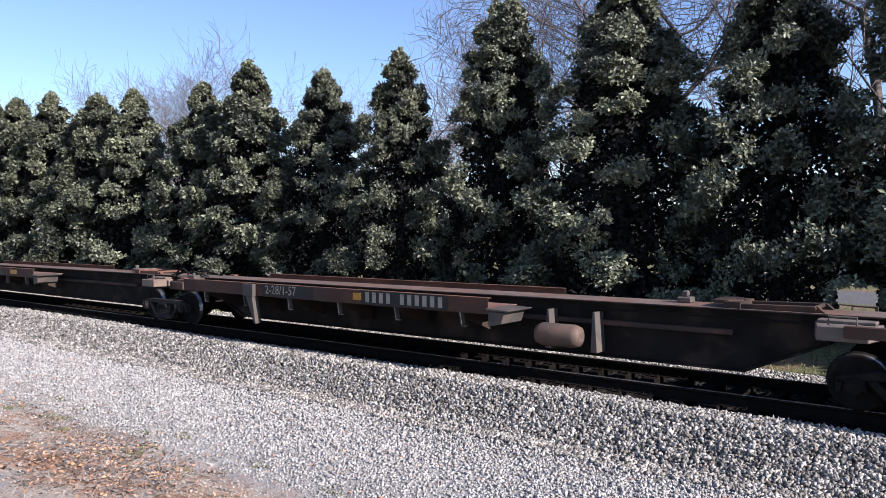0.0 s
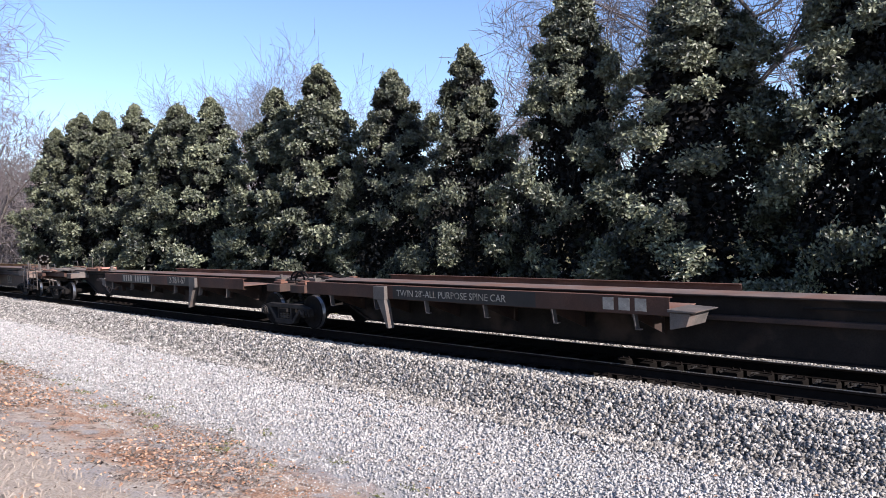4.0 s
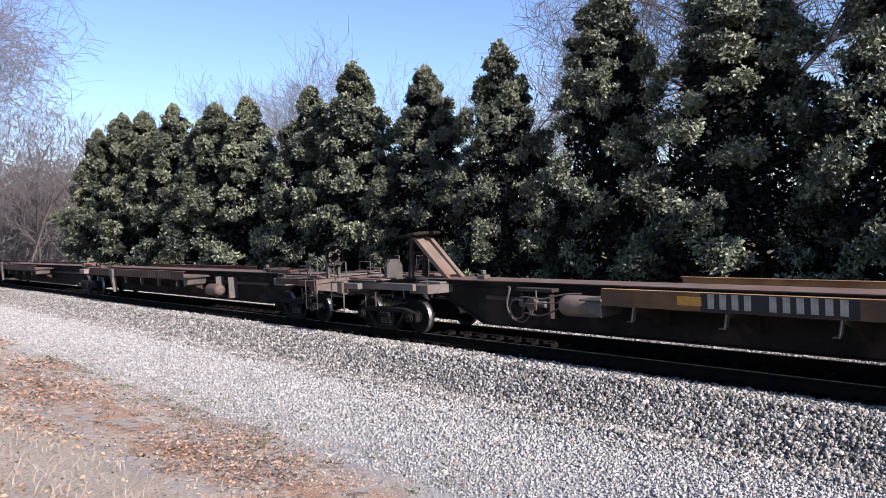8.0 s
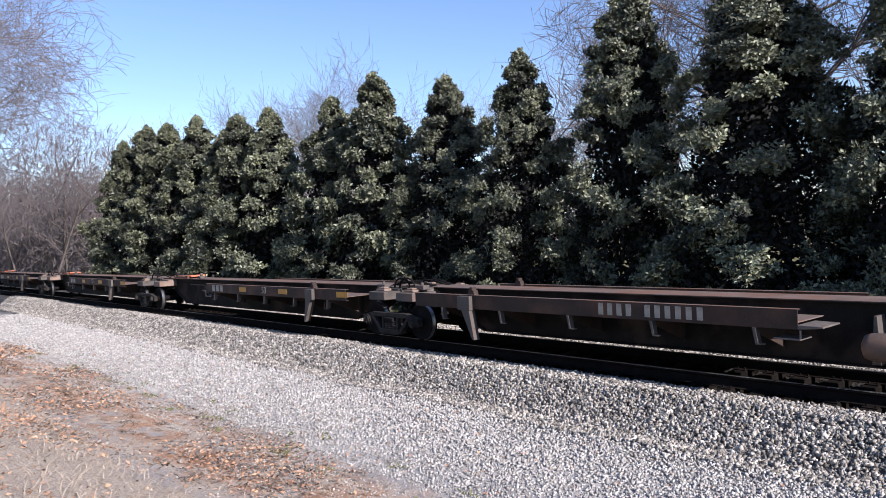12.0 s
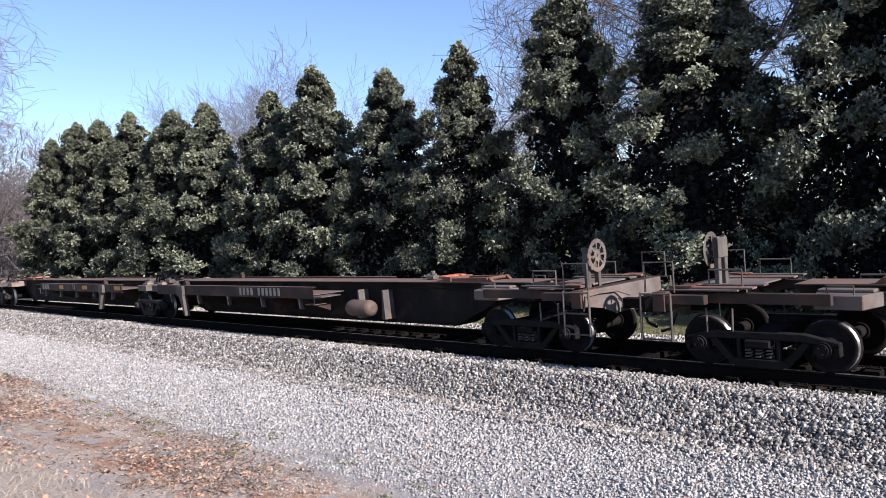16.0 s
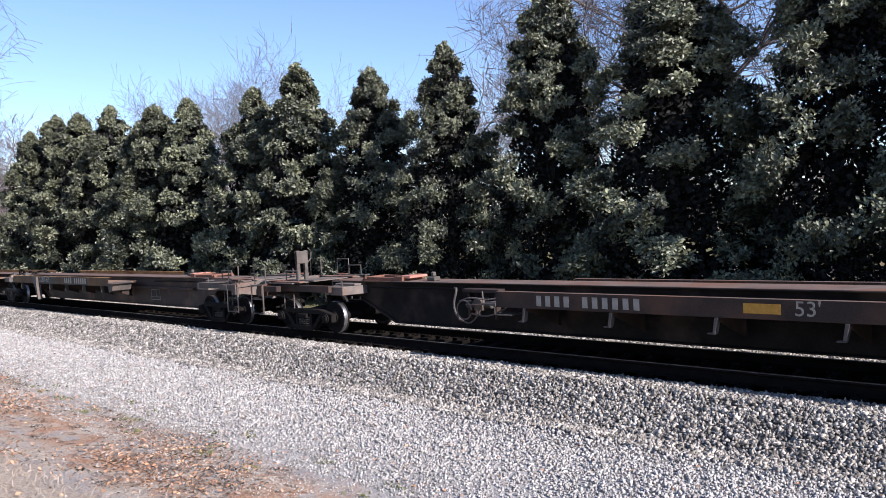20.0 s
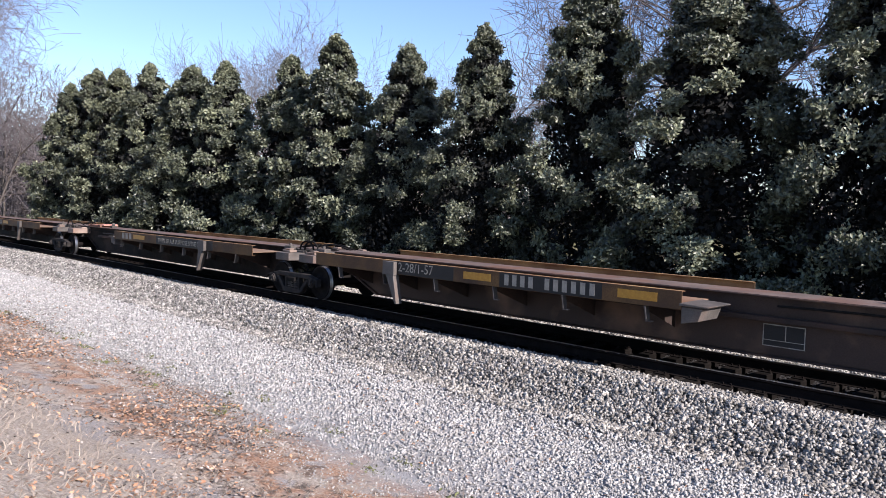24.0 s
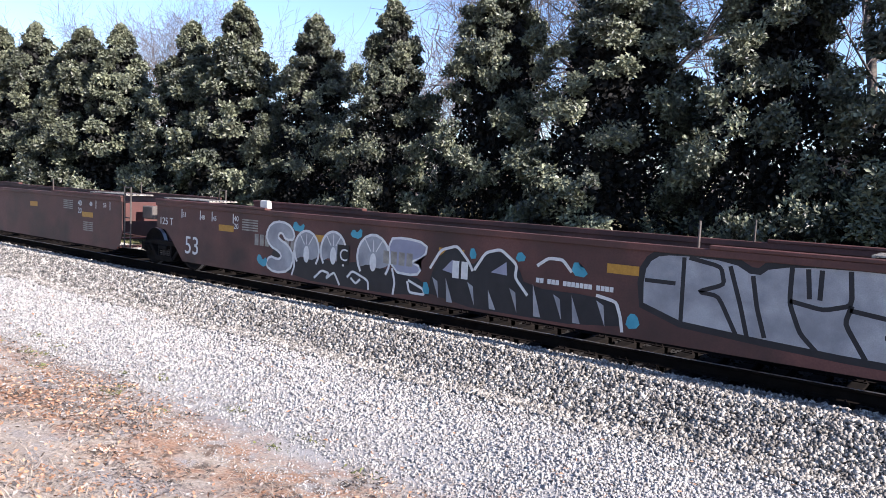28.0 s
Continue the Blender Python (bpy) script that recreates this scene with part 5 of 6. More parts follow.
def graffiti_two(thing, y):
    """Bubble shapes half grey and half black, a black tangle with white edges, a large silver block with black lines, turquoise splashes."""
    base = [(4.72, 0.95), (5.3, 0.9), (5.6, 0.8), (6.2, 0.88), (6.8, 0.8), (7.5, 0.92), (8.2, 0.8), (9.05, 0.72), (9.15, 0.37), (4.95, 0.37)]
    blob(base, M["outline"], thing, y - 0.002, 0.0, "graffiti_shade", "black lower half of the painted letters", 1)
    # a thick hooked letter, three wheel-like letters and a blocky one
    hook = [(5.52, 1.18), (5.42, 1.42), (5.1, 1.52), (4.75, 1.46), (4.58, 1.2), (4.72, 0.98), (5.04, 0.88), (5.12, 0.76), (4.98, 0.70), (4.72, 0.76), (4.58, 0.55), (4.9, 0.42), (5.36, 0.5), (5.5, 0.8), (5.3, 1.04), (5.0, 1.14), (4.98, 1.24), (5.1, 1.3), (5.24, 1.14)]
    blob(hook, M["letterwhite"], thing, y - 0.0035, 0.03, "graffiti_outline", soft=1)
    blob(hook, M["silver"], thing, y - 0.005, -0.02, "graffiti_fill", soft=1)
    for x, z, rx, rz in ((5.88, 0.98, 0.37, 0.40), (6.66, 1.02, 0.36, 0.40), (7.74, 1.0, 0.42, 0.44)):
        disc = [(x + rx * math.cos(a), z + rz * math.sin(a)) for a in [math.pi * k / 10 for k in range(11)]] + [(x - 0.9 * rx, z - 0.22), (x - 0.3 * rx, z - 0.12), (x + 0.3 * rx, z - 0.2), (x + 0.9 * rx, z - 0.12)]
        blob(disc, M["silver"], thing, y - 0.0065, 0.0, "graffiti_fill", soft=1)
        stroke([(x + rx * math.cos(a), z + rz * math.sin(a)) for a in [math.pi * (k - 2) / 9 for k in range(14)]], 0.05, M["letterwhite"], thing, y - 0.008, "graffiti_outline")
        blob(ring_of(x, z - 0.08, 0.09, 0.18), M["letterwhite"], thing, y - 0.0095, name="graffiti_eye")
        for a in (-0.22, 0.0, 0.22):
            stroke([(x + 0.3 * a, z + 0.12), (x + a, z + 0.34)], 0.022, M["letterwhite"], thing, y - 0.0095)
    last = [(8.12, 1.38), (8.5, 1.42), (9.02, 1.36), (8.98, 1.16), (8.62, 1.02), (8.9, 0.92), (8.8, 0.80), (8.22, 0.82)]
    blob(last, M["letterwhite"], thing, y - 0.0035, 0.045, "graffiti_outline", soft=1)
    blob(last, M["lilac"], thing, y - 0.005, soft=1)
    for line in ([(5.48, 0.95), (5.52, 0.62), (5.44, 0.42)], [(6.12, 0.44), (6.34, 0.62), (6.56, 0.58), (6.46, 0.46), (6.7, 0.62), (6.86, 0.38)], [(7.06, 0.56), (7.2, 0.70), (7.62, 0.56), (7.64, 0.38)], [(7.16, 0.56), (7.3, 0.46), (7.42, 0.56)],
                 [(8.22, 0.86), (8.3, 0.6), (8.26, 0.37)], [(8.62, 0.68), (8.98, 0.56), (9.02, 0.46), (8.66, 0.46), (8.60, 0.66)]):
        stroke(line, 0.045, M["letterwhite"], thing, y - 0.0055)
    put("stencil_panel", kept("c_panel", lambda: Shape().box(0, 0.32, 0, 0.38, 0, 0.002).mesh("stencil_panel")), M["panel"], thing, "black panel with a white letter", at=pose(6.78, y - 0.0115, 0.80, 90))
    letters("C", 0.34, M["letterwhite"], thing, pose(6.84, y - 0.014, 0.87, 90))
    bars([0.14, 0.14, 0.14, 0.14], 0.24, M["letter"], thing, pose(8.0, y - 0.0065, 0.93, 90), 0.05)
    bars([0.14, 0.14], 0.3, M["letterwhite"], thing, pose(9.62, y - 0.0065, 0.84, 90), 0.05)
    # the spiky dark letters beside them
    spiky = [(9.1, 0.37), (9.15, 0.9), (9.4, 1.3), (9.75, 1.38), (10.0, 1.06), (10.25, 1.3), (10.6, 1.4), (10.95, 1.18), (11.1, 0.86), (12.4, 0.86), (12.74, 0.76), (12.82, 0.37)]
    blob(spiky, M["outline"], thing, y - 0.0035, 0.0, "graffiti_fill", "black spiky spray-painted letters", 1)
    for line in ([(9.12, 0.95), (9.35, 1.30), (9.7, 1.40), (9.95, 1.16), (10.05, 1.0)], [(10.08, 1.02), (10.3, 1.34), (10.6, 1.42), (10.92, 1.2), (10.9, 0.98), (11.15, 0.72)], [(12.35, 0.88), (12.68, 0.82), (12.76, 0.6), (12.8, 0.38)], [(11.3, 1.22), (11.5, 1.36), (11.75, 1.36), (11.92, 1.18)]):
        stroke(line, 0.05, M["letterwhite"], thing, y - 0.0055)
    for k, x in enumerate((9.18, 9.52, 9.95, 10.42, 10.80, 11.28, 11.62, 11.98, 12.36)):
        up = 0.32 + 0.1 * (k % 3)
        blob([(x, 0.40), (x - 0.04, 0.40 + up), (x + 0.13, 0.40)] if k % 2 else [(x, 0.80), (x + 0.16, 0.42), (x + 0.12, 0.74)], M["silver"], thing, y - 0.0055, name="graffiti_spike", soft=0)
    for loop in ([(10.42, 1.02), (10.72, 1.22), (10.74, 1.0)], [(9.4, 0.95), (9.62, 1.16), (9.7, 0.9)]):
        blob(loop, M["lilac"], thing, y - 0.0055, name="graffiti_spike", soft=0)
    blob([(11.12, 1.12), (11.9, 1.12), (12.66, 1.04), (12.62, 0.90), (11.2, 0.87)], M["wellred"], thing, y - 0.0075, name="clean_patch", label="clean red patch round the notice", soft=1)
    bars([0.06] * 2 + [-0.05] + [0.06] * 3 + [-0.05] + [0.06] * 7 + [-0.05] + [0.06] * 4, 0.075, M["letterwhite"], thing, pose(11.3, y - 0.0095, 0.955, 90), 0.012)
    block = [(13.10, 0.70), (13.05, 1.3), (13.2, 1.56), (13.5, 1.62), (14.3, 1.6), (14.62, 1.42), (14.8, 1.58), (15.6, 1.64), (16.58, 1.62), (16.6, 1.1), (16.92, 0.5), (15.3, 0.54)]
    blob(block, M["outline"], thing, y - 0.002, 0.075, "graffiti_outline", soft=1)
    blob(block, M["silver"], thing, y - 0.0035, -0.02, soft=1)
    for line in ([(13.65, 1.58), (13.66, 0.66)], [(13.1, 1.2), (13.55, 1.2)], [(13.72, 1.58), (14.16, 1.5), (14.22, 1.26), (13.86, 1.12), (14.15, 1.1), (14.42, 0.6)], [(14.28, 1.52), (14.45, 1.0), (14.56, 0.6)], [(14.58, 1.42), (14.66, 1.0), (14.78, 0.62)],
                 [(15.05, 1.6), (15.05, 1.12), (15.2, 0.75), (15.42, 0.53)], [(15.05, 1.15), (15.45, 1.08), (15.76, 1.18), (15.72, 1.6)], [(15.24, 1.58), (15.28, 1.2)], [(15.4, 1.58), (15.4, 1.2)], [(15.76, 1.18), (15.7, 0.95), (15.96, 0.53)],
                 [(15.74, 1.12), (16.2, 1.06)], [(16.14, 0.84), (16.46, 0.86), (16.62, 1.05)]):
        stroke(line, 0.06, M["outline"], thing, y - 0.005)
    for line in ([(17.2, 1.1), (17.25, 0.8), (17.45, 0.9), (17.2, 0.95)], [(17.5, 1.1), (17.5, 0.78)], [(17.66, 1.1), (17.66, 0.78)], [(17.5, 0.95), (17.66, 0.95)], [(17.78, 1.06), (18.0, 1.04)], [(17.88, 1.06), (17.88, 0.72)]):
        stroke(line, 0.05, M["silver"], thing, y - 0.002)
    for loop in ([(5.45, 1.38), (5.5, 1.56), (5.66, 1.42), (5.8, 1.52), (5.74, 1.36)], [(7.12, 1.38), (7.2, 1.5), (7.3, 1.42), (7.42, 1.54), (7.4, 1.34)], [(9.98, 1.22), (10.02, 1.42), (10.12, 1.24)], [(10.9, 1.26), (10.96, 1.42), (11.1, 1.30)], [(11.92, 1.16), (11.98, 1.38), (12.1, 1.18), (12.08, 1.3), (12.2, 1.14)], [(12.86, 0.46), (12.9, 0.66), (13.0, 0.66), (13.06, 0.5)],
                 [(4.3, 0.6), (4.36, 0.78), (4.5, 0.62), (4.62, 0.72), (4.6, 0.5)], [(8.98, 0.5), (9.02, 0.74), (9.14, 0.5)]):
        blob(loop, M["teal"], thing, y - 0.006, 0.02, "graffiti_splash", "turquoise spray splash", 1)


def well_end(thing, x):
    equip_end(thing, x, 1, "wheel", M["dust"])
    put("reservoir", kept("tank", tank_mesh), M["pink"], thing, "faded pinkish red air reservoir", at=pose(x - 1.2, -0.95, 2.0))
    put("reservoir_stand", kept("reservoir_stand", lambda: Shape().box(0, 0.06, -0.2, 0.2, 0, 0.42).box(0.5, 0.56, -0.2, 0.2, 0, 0.42).box(0.061, 0.499, -0.2, 0.2, 0.0, 0.05).mesh("reservoir_stand", 0.006)), M["wellred"], thing, at=pose(x - 0.98, -0.75, 1.19))
    put("brake_rod", kept("brake_rod", lambda: Shape().pipe([(0, 0, 0), (0.3, 0, 0.35), (0.3, 0, 0.8), (0.5, 0, 0.95)], 0.025, 6).mesh("brake_rod")), M["dust"], thing, at=pose(x + 0.35, -0.95, 1.19))
    put("equipment_cabinet", kept("cabinet", lambda: Shape().prism_x([(-0.28, 0), (0.28, 0), (0.24, 0.42), (-0.2, 0.5)], -0.3, 0.3).mesh("equipment_cabinet", 0.02)), M["dust"], thing, "dusty sloped equipment box", at=pose(x + 1.0, -0.2, 1.19))
    put("sloped_end_sheet", kept("end_sheet", lambda: Shape().prism_y([(0.0, 1.17), (1.1, 1.17), (1.1, 1.24), (0.25, 1.66), (0.0, 1.70)], -1.36, -0.25).mesh("sloped_end_sheet", 0.01)), M["dust"], thing, "dusty brown sloped end sheet", at=pose(x + 0.12, 0, 0))
    put("end_sheet_shelf", kept("end_shelf", lambda: Shape().box(0.0, 1.15, -1.1, 0.9, 1.74, 1.775).box(0.1, 0.16, -1.0, -0.94, 1.2, 1.74).box(0.95, 1.01, -1.0, -0.94, 1.2, 1.74).mesh("end_sheet_shelf", 0.006)), M["tan"], thing, "sunlit dusty shelf plate", at=pose(x - 1.2, 0, 0))
    for dx in (0.3, 0.62):
        put("grab_iron", kept("tall_grab", lambda: grab_mesh(0.07, 0.5)), M["white"], thing, "pale upright grab iron", at=pose(x + dx, -1.40, 1.55))
    put("side_ladder", kept("side_ladder", lambda: Shape().pipe([(-0.2, 0, 0.42), (-0.2, 0, 1.62), (-0.24, 0.08, 1.86), (-0.2, 0.1, 1.98)], 0.024, 6).pipe([(0.2, 0, 0.42), (0.2, 0, 1.62), (0.16, 0.08, 1.86), (0.2, 0.1, 1.98)], 0.024, 6).rod((-0.2, 0, 0.44), (0.2, 0, 0.44), 0.018, 6).rod((-0.2, 0, 0.85), (0.2, 0, 0.85), 0.018, 6).rod((-0.2, 0, 1.24), (0.2, 0, 1.24), 0.018, 6).rod((-0.2, 0, 1.6), (0.2, 0, 1.6), 0.018, 6).mesh("side_ladder")), M["dust"], thing, "pale bent side ladder", at=pose(x + 1.15, -1.46, 0))
    for k, dx in enumerate((0.15, 0.75)):
        put("diagonal_brace", kept("well_brace", lambda: Shape().poly([(0, -0.03, 1.62), (0.07, -0.03, 1.62), (0.07, 0.03, 1.62), (0, 0.03, 1.62)], [(0.62, -0.03, 1.2), (0.69, -0.03, 1.2), (0.69, 0.03, 1.2), (0.62, 0.03, 1.2)]).mesh("diagonal_brace", 0.004)), M["dust"], thing, at=pose(x + dx, -1.40 + 0.5 * k, 0))
    put("control_box", kept("control_box", lambda: Shape().box(-0.32, 0.32, -0.22, 0.22, 0, 0.34).box(-0.36, 0.36, -0.26, 0.26, 0.345, 0.37).mesh("control_box", 0.015)), M["tan"], thing, "dusty tan control box", at=pose(x + 1.55, 0.45, 1.22))
    put("end_panel_frame", kept("placard", lambda: Shape().pipe([(0, 0, 0), (0, 0, 0.72), (0.62, 0, 0.72), (0.62, 0, 0), (0, 0, 0)], 0.02, 6).mesh("placard_frame")), M["dust"], thing, at=pose(x - 0.62, -1.515, 0.92))


for x, r in ((-507.8, 0.42), (-526.7, 0.48), (-545.9, 0.48), (-565.1, 0.42)):
    truck(x, r)
well_end(well_unit(-526.7, -507.8, graffiti_one, "front"), 18.9)
well_unit(-545.9, -526.7, graffiti_two)
well_unit(-565.1, -545.9, None)

# ---------------------------------------------------------------- evergreen hedge trees
LEAF = np.array([[0, 0, 0], [0.55, 0.27, 0.08], [1.0, 0.0, -0.05], [0.55, -0.27, 0.08]])


def leaves(centres, ways, ups, sizes, wide=1.0):
    """Folded leaves at the given places; each points along its way."""
    w = ways / np.linalg.norm(ways, axis=1, keepdims=True)
    side = np.cross(ups, w)
    side /= np.linalg.norm(side, axis=1, keepdims=True) + 1e-9
    up = np.cross(w, side)
    local = LEAF[None] * np.array([1.0, wide, 1.0]) * sizes[:, None, None]
    return (centres[:, None] + local[..., :1] * w[:, None] + local[..., 1:2] * side[:, None] + local[..., 2:] * up[:, None]).reshape(-1, 3)


def crown_points(seed, height, radius, tips, coarse=False):
    """Rosettes of leaves on drooping pads at the ends of many boughs, and the inner leaves that close the crown."""
    g = np.random.default_rng(seed)
    boughs, each = 88, 5
    pads = boughs * each
    low = np.clip((np.arange(64) + 0.5 + g.uniform(-0.7, 0.7, 64)) / 64, 0.0, 0.985) ** 1.12
    bu = np.concatenate([low, g.uniform(0.66, 0.985, boughs - 64)])
    baz = np.arange(boughs) * 2.4 + g.uniform(-0.5, 0.5, boughs)
    full = 0.73 + 0.10 * g.random()
    reach = radius * np.clip(1 - bu, 0.0, 1) ** full
    reach = reach * np.interp(bu, [0.0, 0.16, 0.36], [0.62, 0.82, 1.0])          # the crown draws in towards the grass
    clump = g.uniform(0.40, 0.70, boughs) * np.clip(0.22 + 0.98 * reach / radius, 0.30, 1.0)
    u = np.repeat(bu, each)
    az = np.repeat(baz, each)
    total = np.repeat(reach, each)
    size = np.repeat(clump, each) * g.uniform(0.44, 0.74, pads)
    far = np.clip(total - 0.45 * size, 0.0, None) * np.repeat(g.uniform(0.76, 1.22, boughs), each) * g.uniform(0.85, 1.08, pads)
    apart = np.repeat(clump, each)
    along = g.normal(0, 0.62, pads) * apart / np.maximum(far, 0.35)
    az = az + np.clip(along, -1.2, 1.2)
    h = height * (0.02 + u * 0.965) + g.normal(0, 0.34, pads) * apart
    lean = np.zeros((pads, 2))
    if tips:
        high = h > height * 0.72
        lean[high] = g.choice([-1, 1], high.sum())[:, None] * np.array([tips, 0.0])
    centre = np.stack([far * np.cos(az) + lean[:, 0], far * np.sin(az) + lean[:, 1], h], 1)
    whorls = 22 if coarse else 32
    d = g.normal(size=(pads, whorls, 3))
    d /= np.linalg.norm(d, axis=2, keepdims=True)
    d[..., 2] = d[..., 2] * 0.72 + 0.06
    outward = np.stack([np.cos(az), np.sin(az), np.zeros(pads)], 1)
    d *= g.uniform(0.6, 1.3, (pads, 1, 3))
    d += 0.42 * outward[:, None]
    spots = (centre[:, None] + d * size[:, None, None] * g.uniform(0.45, 1.28, (pads, whorls, 1))).reshape(-1, 3)
    axis = (0.8 * d + 0.5 * outward[:, None] + np.array([0, 0, 0.55]) + 0.35 * g.normal(size=d.shape)).reshape(-1, 3)
    axis /= np.linalg.norm(axis, axis=1, keepdims=True)
    per = 6
    n = len(spots)
    spin = (np.arange(per) * 2 * np.pi / per)[None] + g.random((n, 1)) * 6.28
    a = np.cross(axis, np.array([0.3, 0.9, 0.2]))
    a /= np.linalg.norm(a, axis=1, keepdims=True)
    b = np.cross(axis, a)
    ways = (a[:, None] * np.cos(spin)[..., None] + b[:, None] * np.sin(spin)[..., None]) + axis[:, None] * g.uniform(0.0, 1.3, (n, per, 1))
    ways += 0.25 * g.normal(size=ways.shape)
    centres = np.repeat(spots, per, 0) + 0.03 * g.normal(size=(n * per, 3))
    ups = np.repeat(axis, per, 0) + 0.4 * g.normal(size=(n * per, 3))
    outer = leaves(centres, ways.reshape(-1, 3), ups, g.uniform(0.13, 0.21, n * per) if coarse else g.uniform(0.085, 0.15, n * per), 0.92)
    # inner leaves, coloured near black as shade behind the outer ones
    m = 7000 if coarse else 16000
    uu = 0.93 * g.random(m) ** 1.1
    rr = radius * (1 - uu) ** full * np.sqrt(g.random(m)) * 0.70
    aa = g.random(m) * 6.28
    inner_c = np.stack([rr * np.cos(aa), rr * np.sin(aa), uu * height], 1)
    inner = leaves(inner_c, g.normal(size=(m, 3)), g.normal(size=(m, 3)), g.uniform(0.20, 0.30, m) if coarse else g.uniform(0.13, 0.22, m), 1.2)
    # the leader: an upright spray at the top
    k = 300
    up = g.random(k) ** 0.8
    lean_x = (g.choice([-1, 1], k) * tips if tips else np.zeros(k))
    top = np.stack([lean_x + g.normal(0, 0.2, k) * (1.15 - up), g.normal(0, 0.2, k) * (1.15 - up), height * 0.93 + up * height * 0.07], 1)
    spray = leaves(top, g.normal(size=(k, 3)) * 0.6 + np.array([0, 0, 0.5]), g.normal(size=(k, 3)), g.uniform(0.10, 0.17, k), 0.9)
    return np.concatenate([outer, spray]), inner


def crown_mesh(seed, height, radius, tips, what, coarse=False):
    pts = crown_points(seed, height, radius, tips, coarse)[what]
    me = soup("crown", pts, [[0, 1, 2], [0, 2, 3]], len(pts) // 4)
    return me


def trunk_mesh(height):
    s = Shape()
    pts = [(0, 0, -0.6), (0.03, 0.02, height * 0.3), (-0.03, 0.0, height * 0.6), (0.0, 0.02, height * 0.95)]
    for k, (p, q) in enumerate(zip(pts, pts[1:])):
        s.rod(p, q, 0.16 - 0.045 * k, 9, 0.16 - 0.045 * (k + 1))
    for k in range(26):
        a, h = 2.4 * k, height * (0.08 + 0.85 * k / 26)
        r = 1.7 * (1 - (h / height) ** 1.6)
        s.rod((0, 0, h - 0.2), (r * math.cos(a), r * math.sin(a), h + 0.2), 0.035, 5, 0.012)
    return s.mesh("trunk")


# the last tree is out of view, added tall to shade its neighbours
HEDGE = [(-3.02, 0.40, 0), (-2.80, 0.433, 0), (-2.52, 0.403, 0), (-2.31, 0.40, 0), (-2.15, 0.33, 0), (-1.995, 0.357, 0), (-1.835, 0.354, 0), (-1.54, 0.338, 0), (-1.327, 0.354, 0), (-1.108, 0.31, 0), (-0.915, 0.322, 0), (-0.668, 0.362, 0.4), (-0.470, 0.38, 0), (-0.262, 0.38, 0), (-0.035, 0.42, 0), (0.16, 0.50, 0)]
HEDGE_Y = 20.0
STEP = {10: -0.7, 11: 0.6}          # trees that stand out of the row, or back in it


def hedge_tree(k, across, rise, tips, light=False):
    # the added unseen trees (across over 0.1) stand nearer, to cast more shade
    away = HEDGE_Y + 1.6 * (min(across, 0.1) + 1) - (1.1 if across > 0.1 else 0.0) + (0.0 if light else STEP.get(k, 0.0))
    foot = -0.35 + climb(across * away)
    height = rise * away + EYE[2] + 0.05 - foot
    thing = tagged(new("evergreen_tree"), "tall dark evergreen tree with dense glossy leaves down to the grass" if not tips else "tall dark evergreen tree with a forked top and glossy leaves", "tree", "row of evergreens behind the track")
    form, coarse = k % 4, across < -1.2 or light
    base, radius = 9.5, 3.35
    where = pose(across * away, away + 0.3 * math.sin(k * 2.1), foot, 0, 0, (0 if tips else 77 * k)) @ Matrix.Diagonal(((0.5 + 0.5 * height / base) * (1.32 if across > -0.15 else 1.2 if across > -0.6 else 0.97 if across > -1.3 else 1.06), 0.5 + 0.5 * height / base, height / base, 1))
    put("trunk", kept("hedge_trunk", lambda: trunk_mesh(base)), M["bark"], thing)
    kind = (form, tips > 0, coarse)
    if -0.3 < across < 0.0:
        # a low opening between these two trees lets the house and the lane show through
        grid = np.array(where)
        for what, name, material, label in ((0, "crown", M["leaf"], ""), (1, "inner_foliage", M["leafshade"], "inner foliage coloured near black for the shade inside the crown")):
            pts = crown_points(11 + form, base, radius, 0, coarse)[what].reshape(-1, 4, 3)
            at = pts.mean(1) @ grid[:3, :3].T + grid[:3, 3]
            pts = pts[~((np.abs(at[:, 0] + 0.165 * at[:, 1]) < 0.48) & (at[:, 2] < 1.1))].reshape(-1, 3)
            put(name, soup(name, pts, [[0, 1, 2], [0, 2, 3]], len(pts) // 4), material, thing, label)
    else:
        if light:
            put("crown", kept("light_crown", lambda: crown_mesh(31, base, 3.6, 0, 1, True)), M["leaf"], thing)
        else:
            put("crown", kept(("crown",) + kind, lambda: crown_mesh(11 + form, base, radius, 0.3 if tips else 0, 0, coarse)), M["leaf"], thing)
        put("inner_foliage", kept(("inner",) + kind, lambda: crown_mesh(11 + form, base, radius, 0.3 if tips else 0, 1, coarse)), M["leafshade"], thing, "inner foliage coloured near black for the shade inside the crown")
    thing.matrix_basis = where
    return thing


for k, (across, rise, tips) in enumerate(HEDGE):
    hedge_tree(k, across, rise, tips)
# unseen trees added beyond the row to keep the sun off its end
for k in range(6):
    hedge_tree(k, 0.38 + 0.19 * k, 0.52, 0, True)


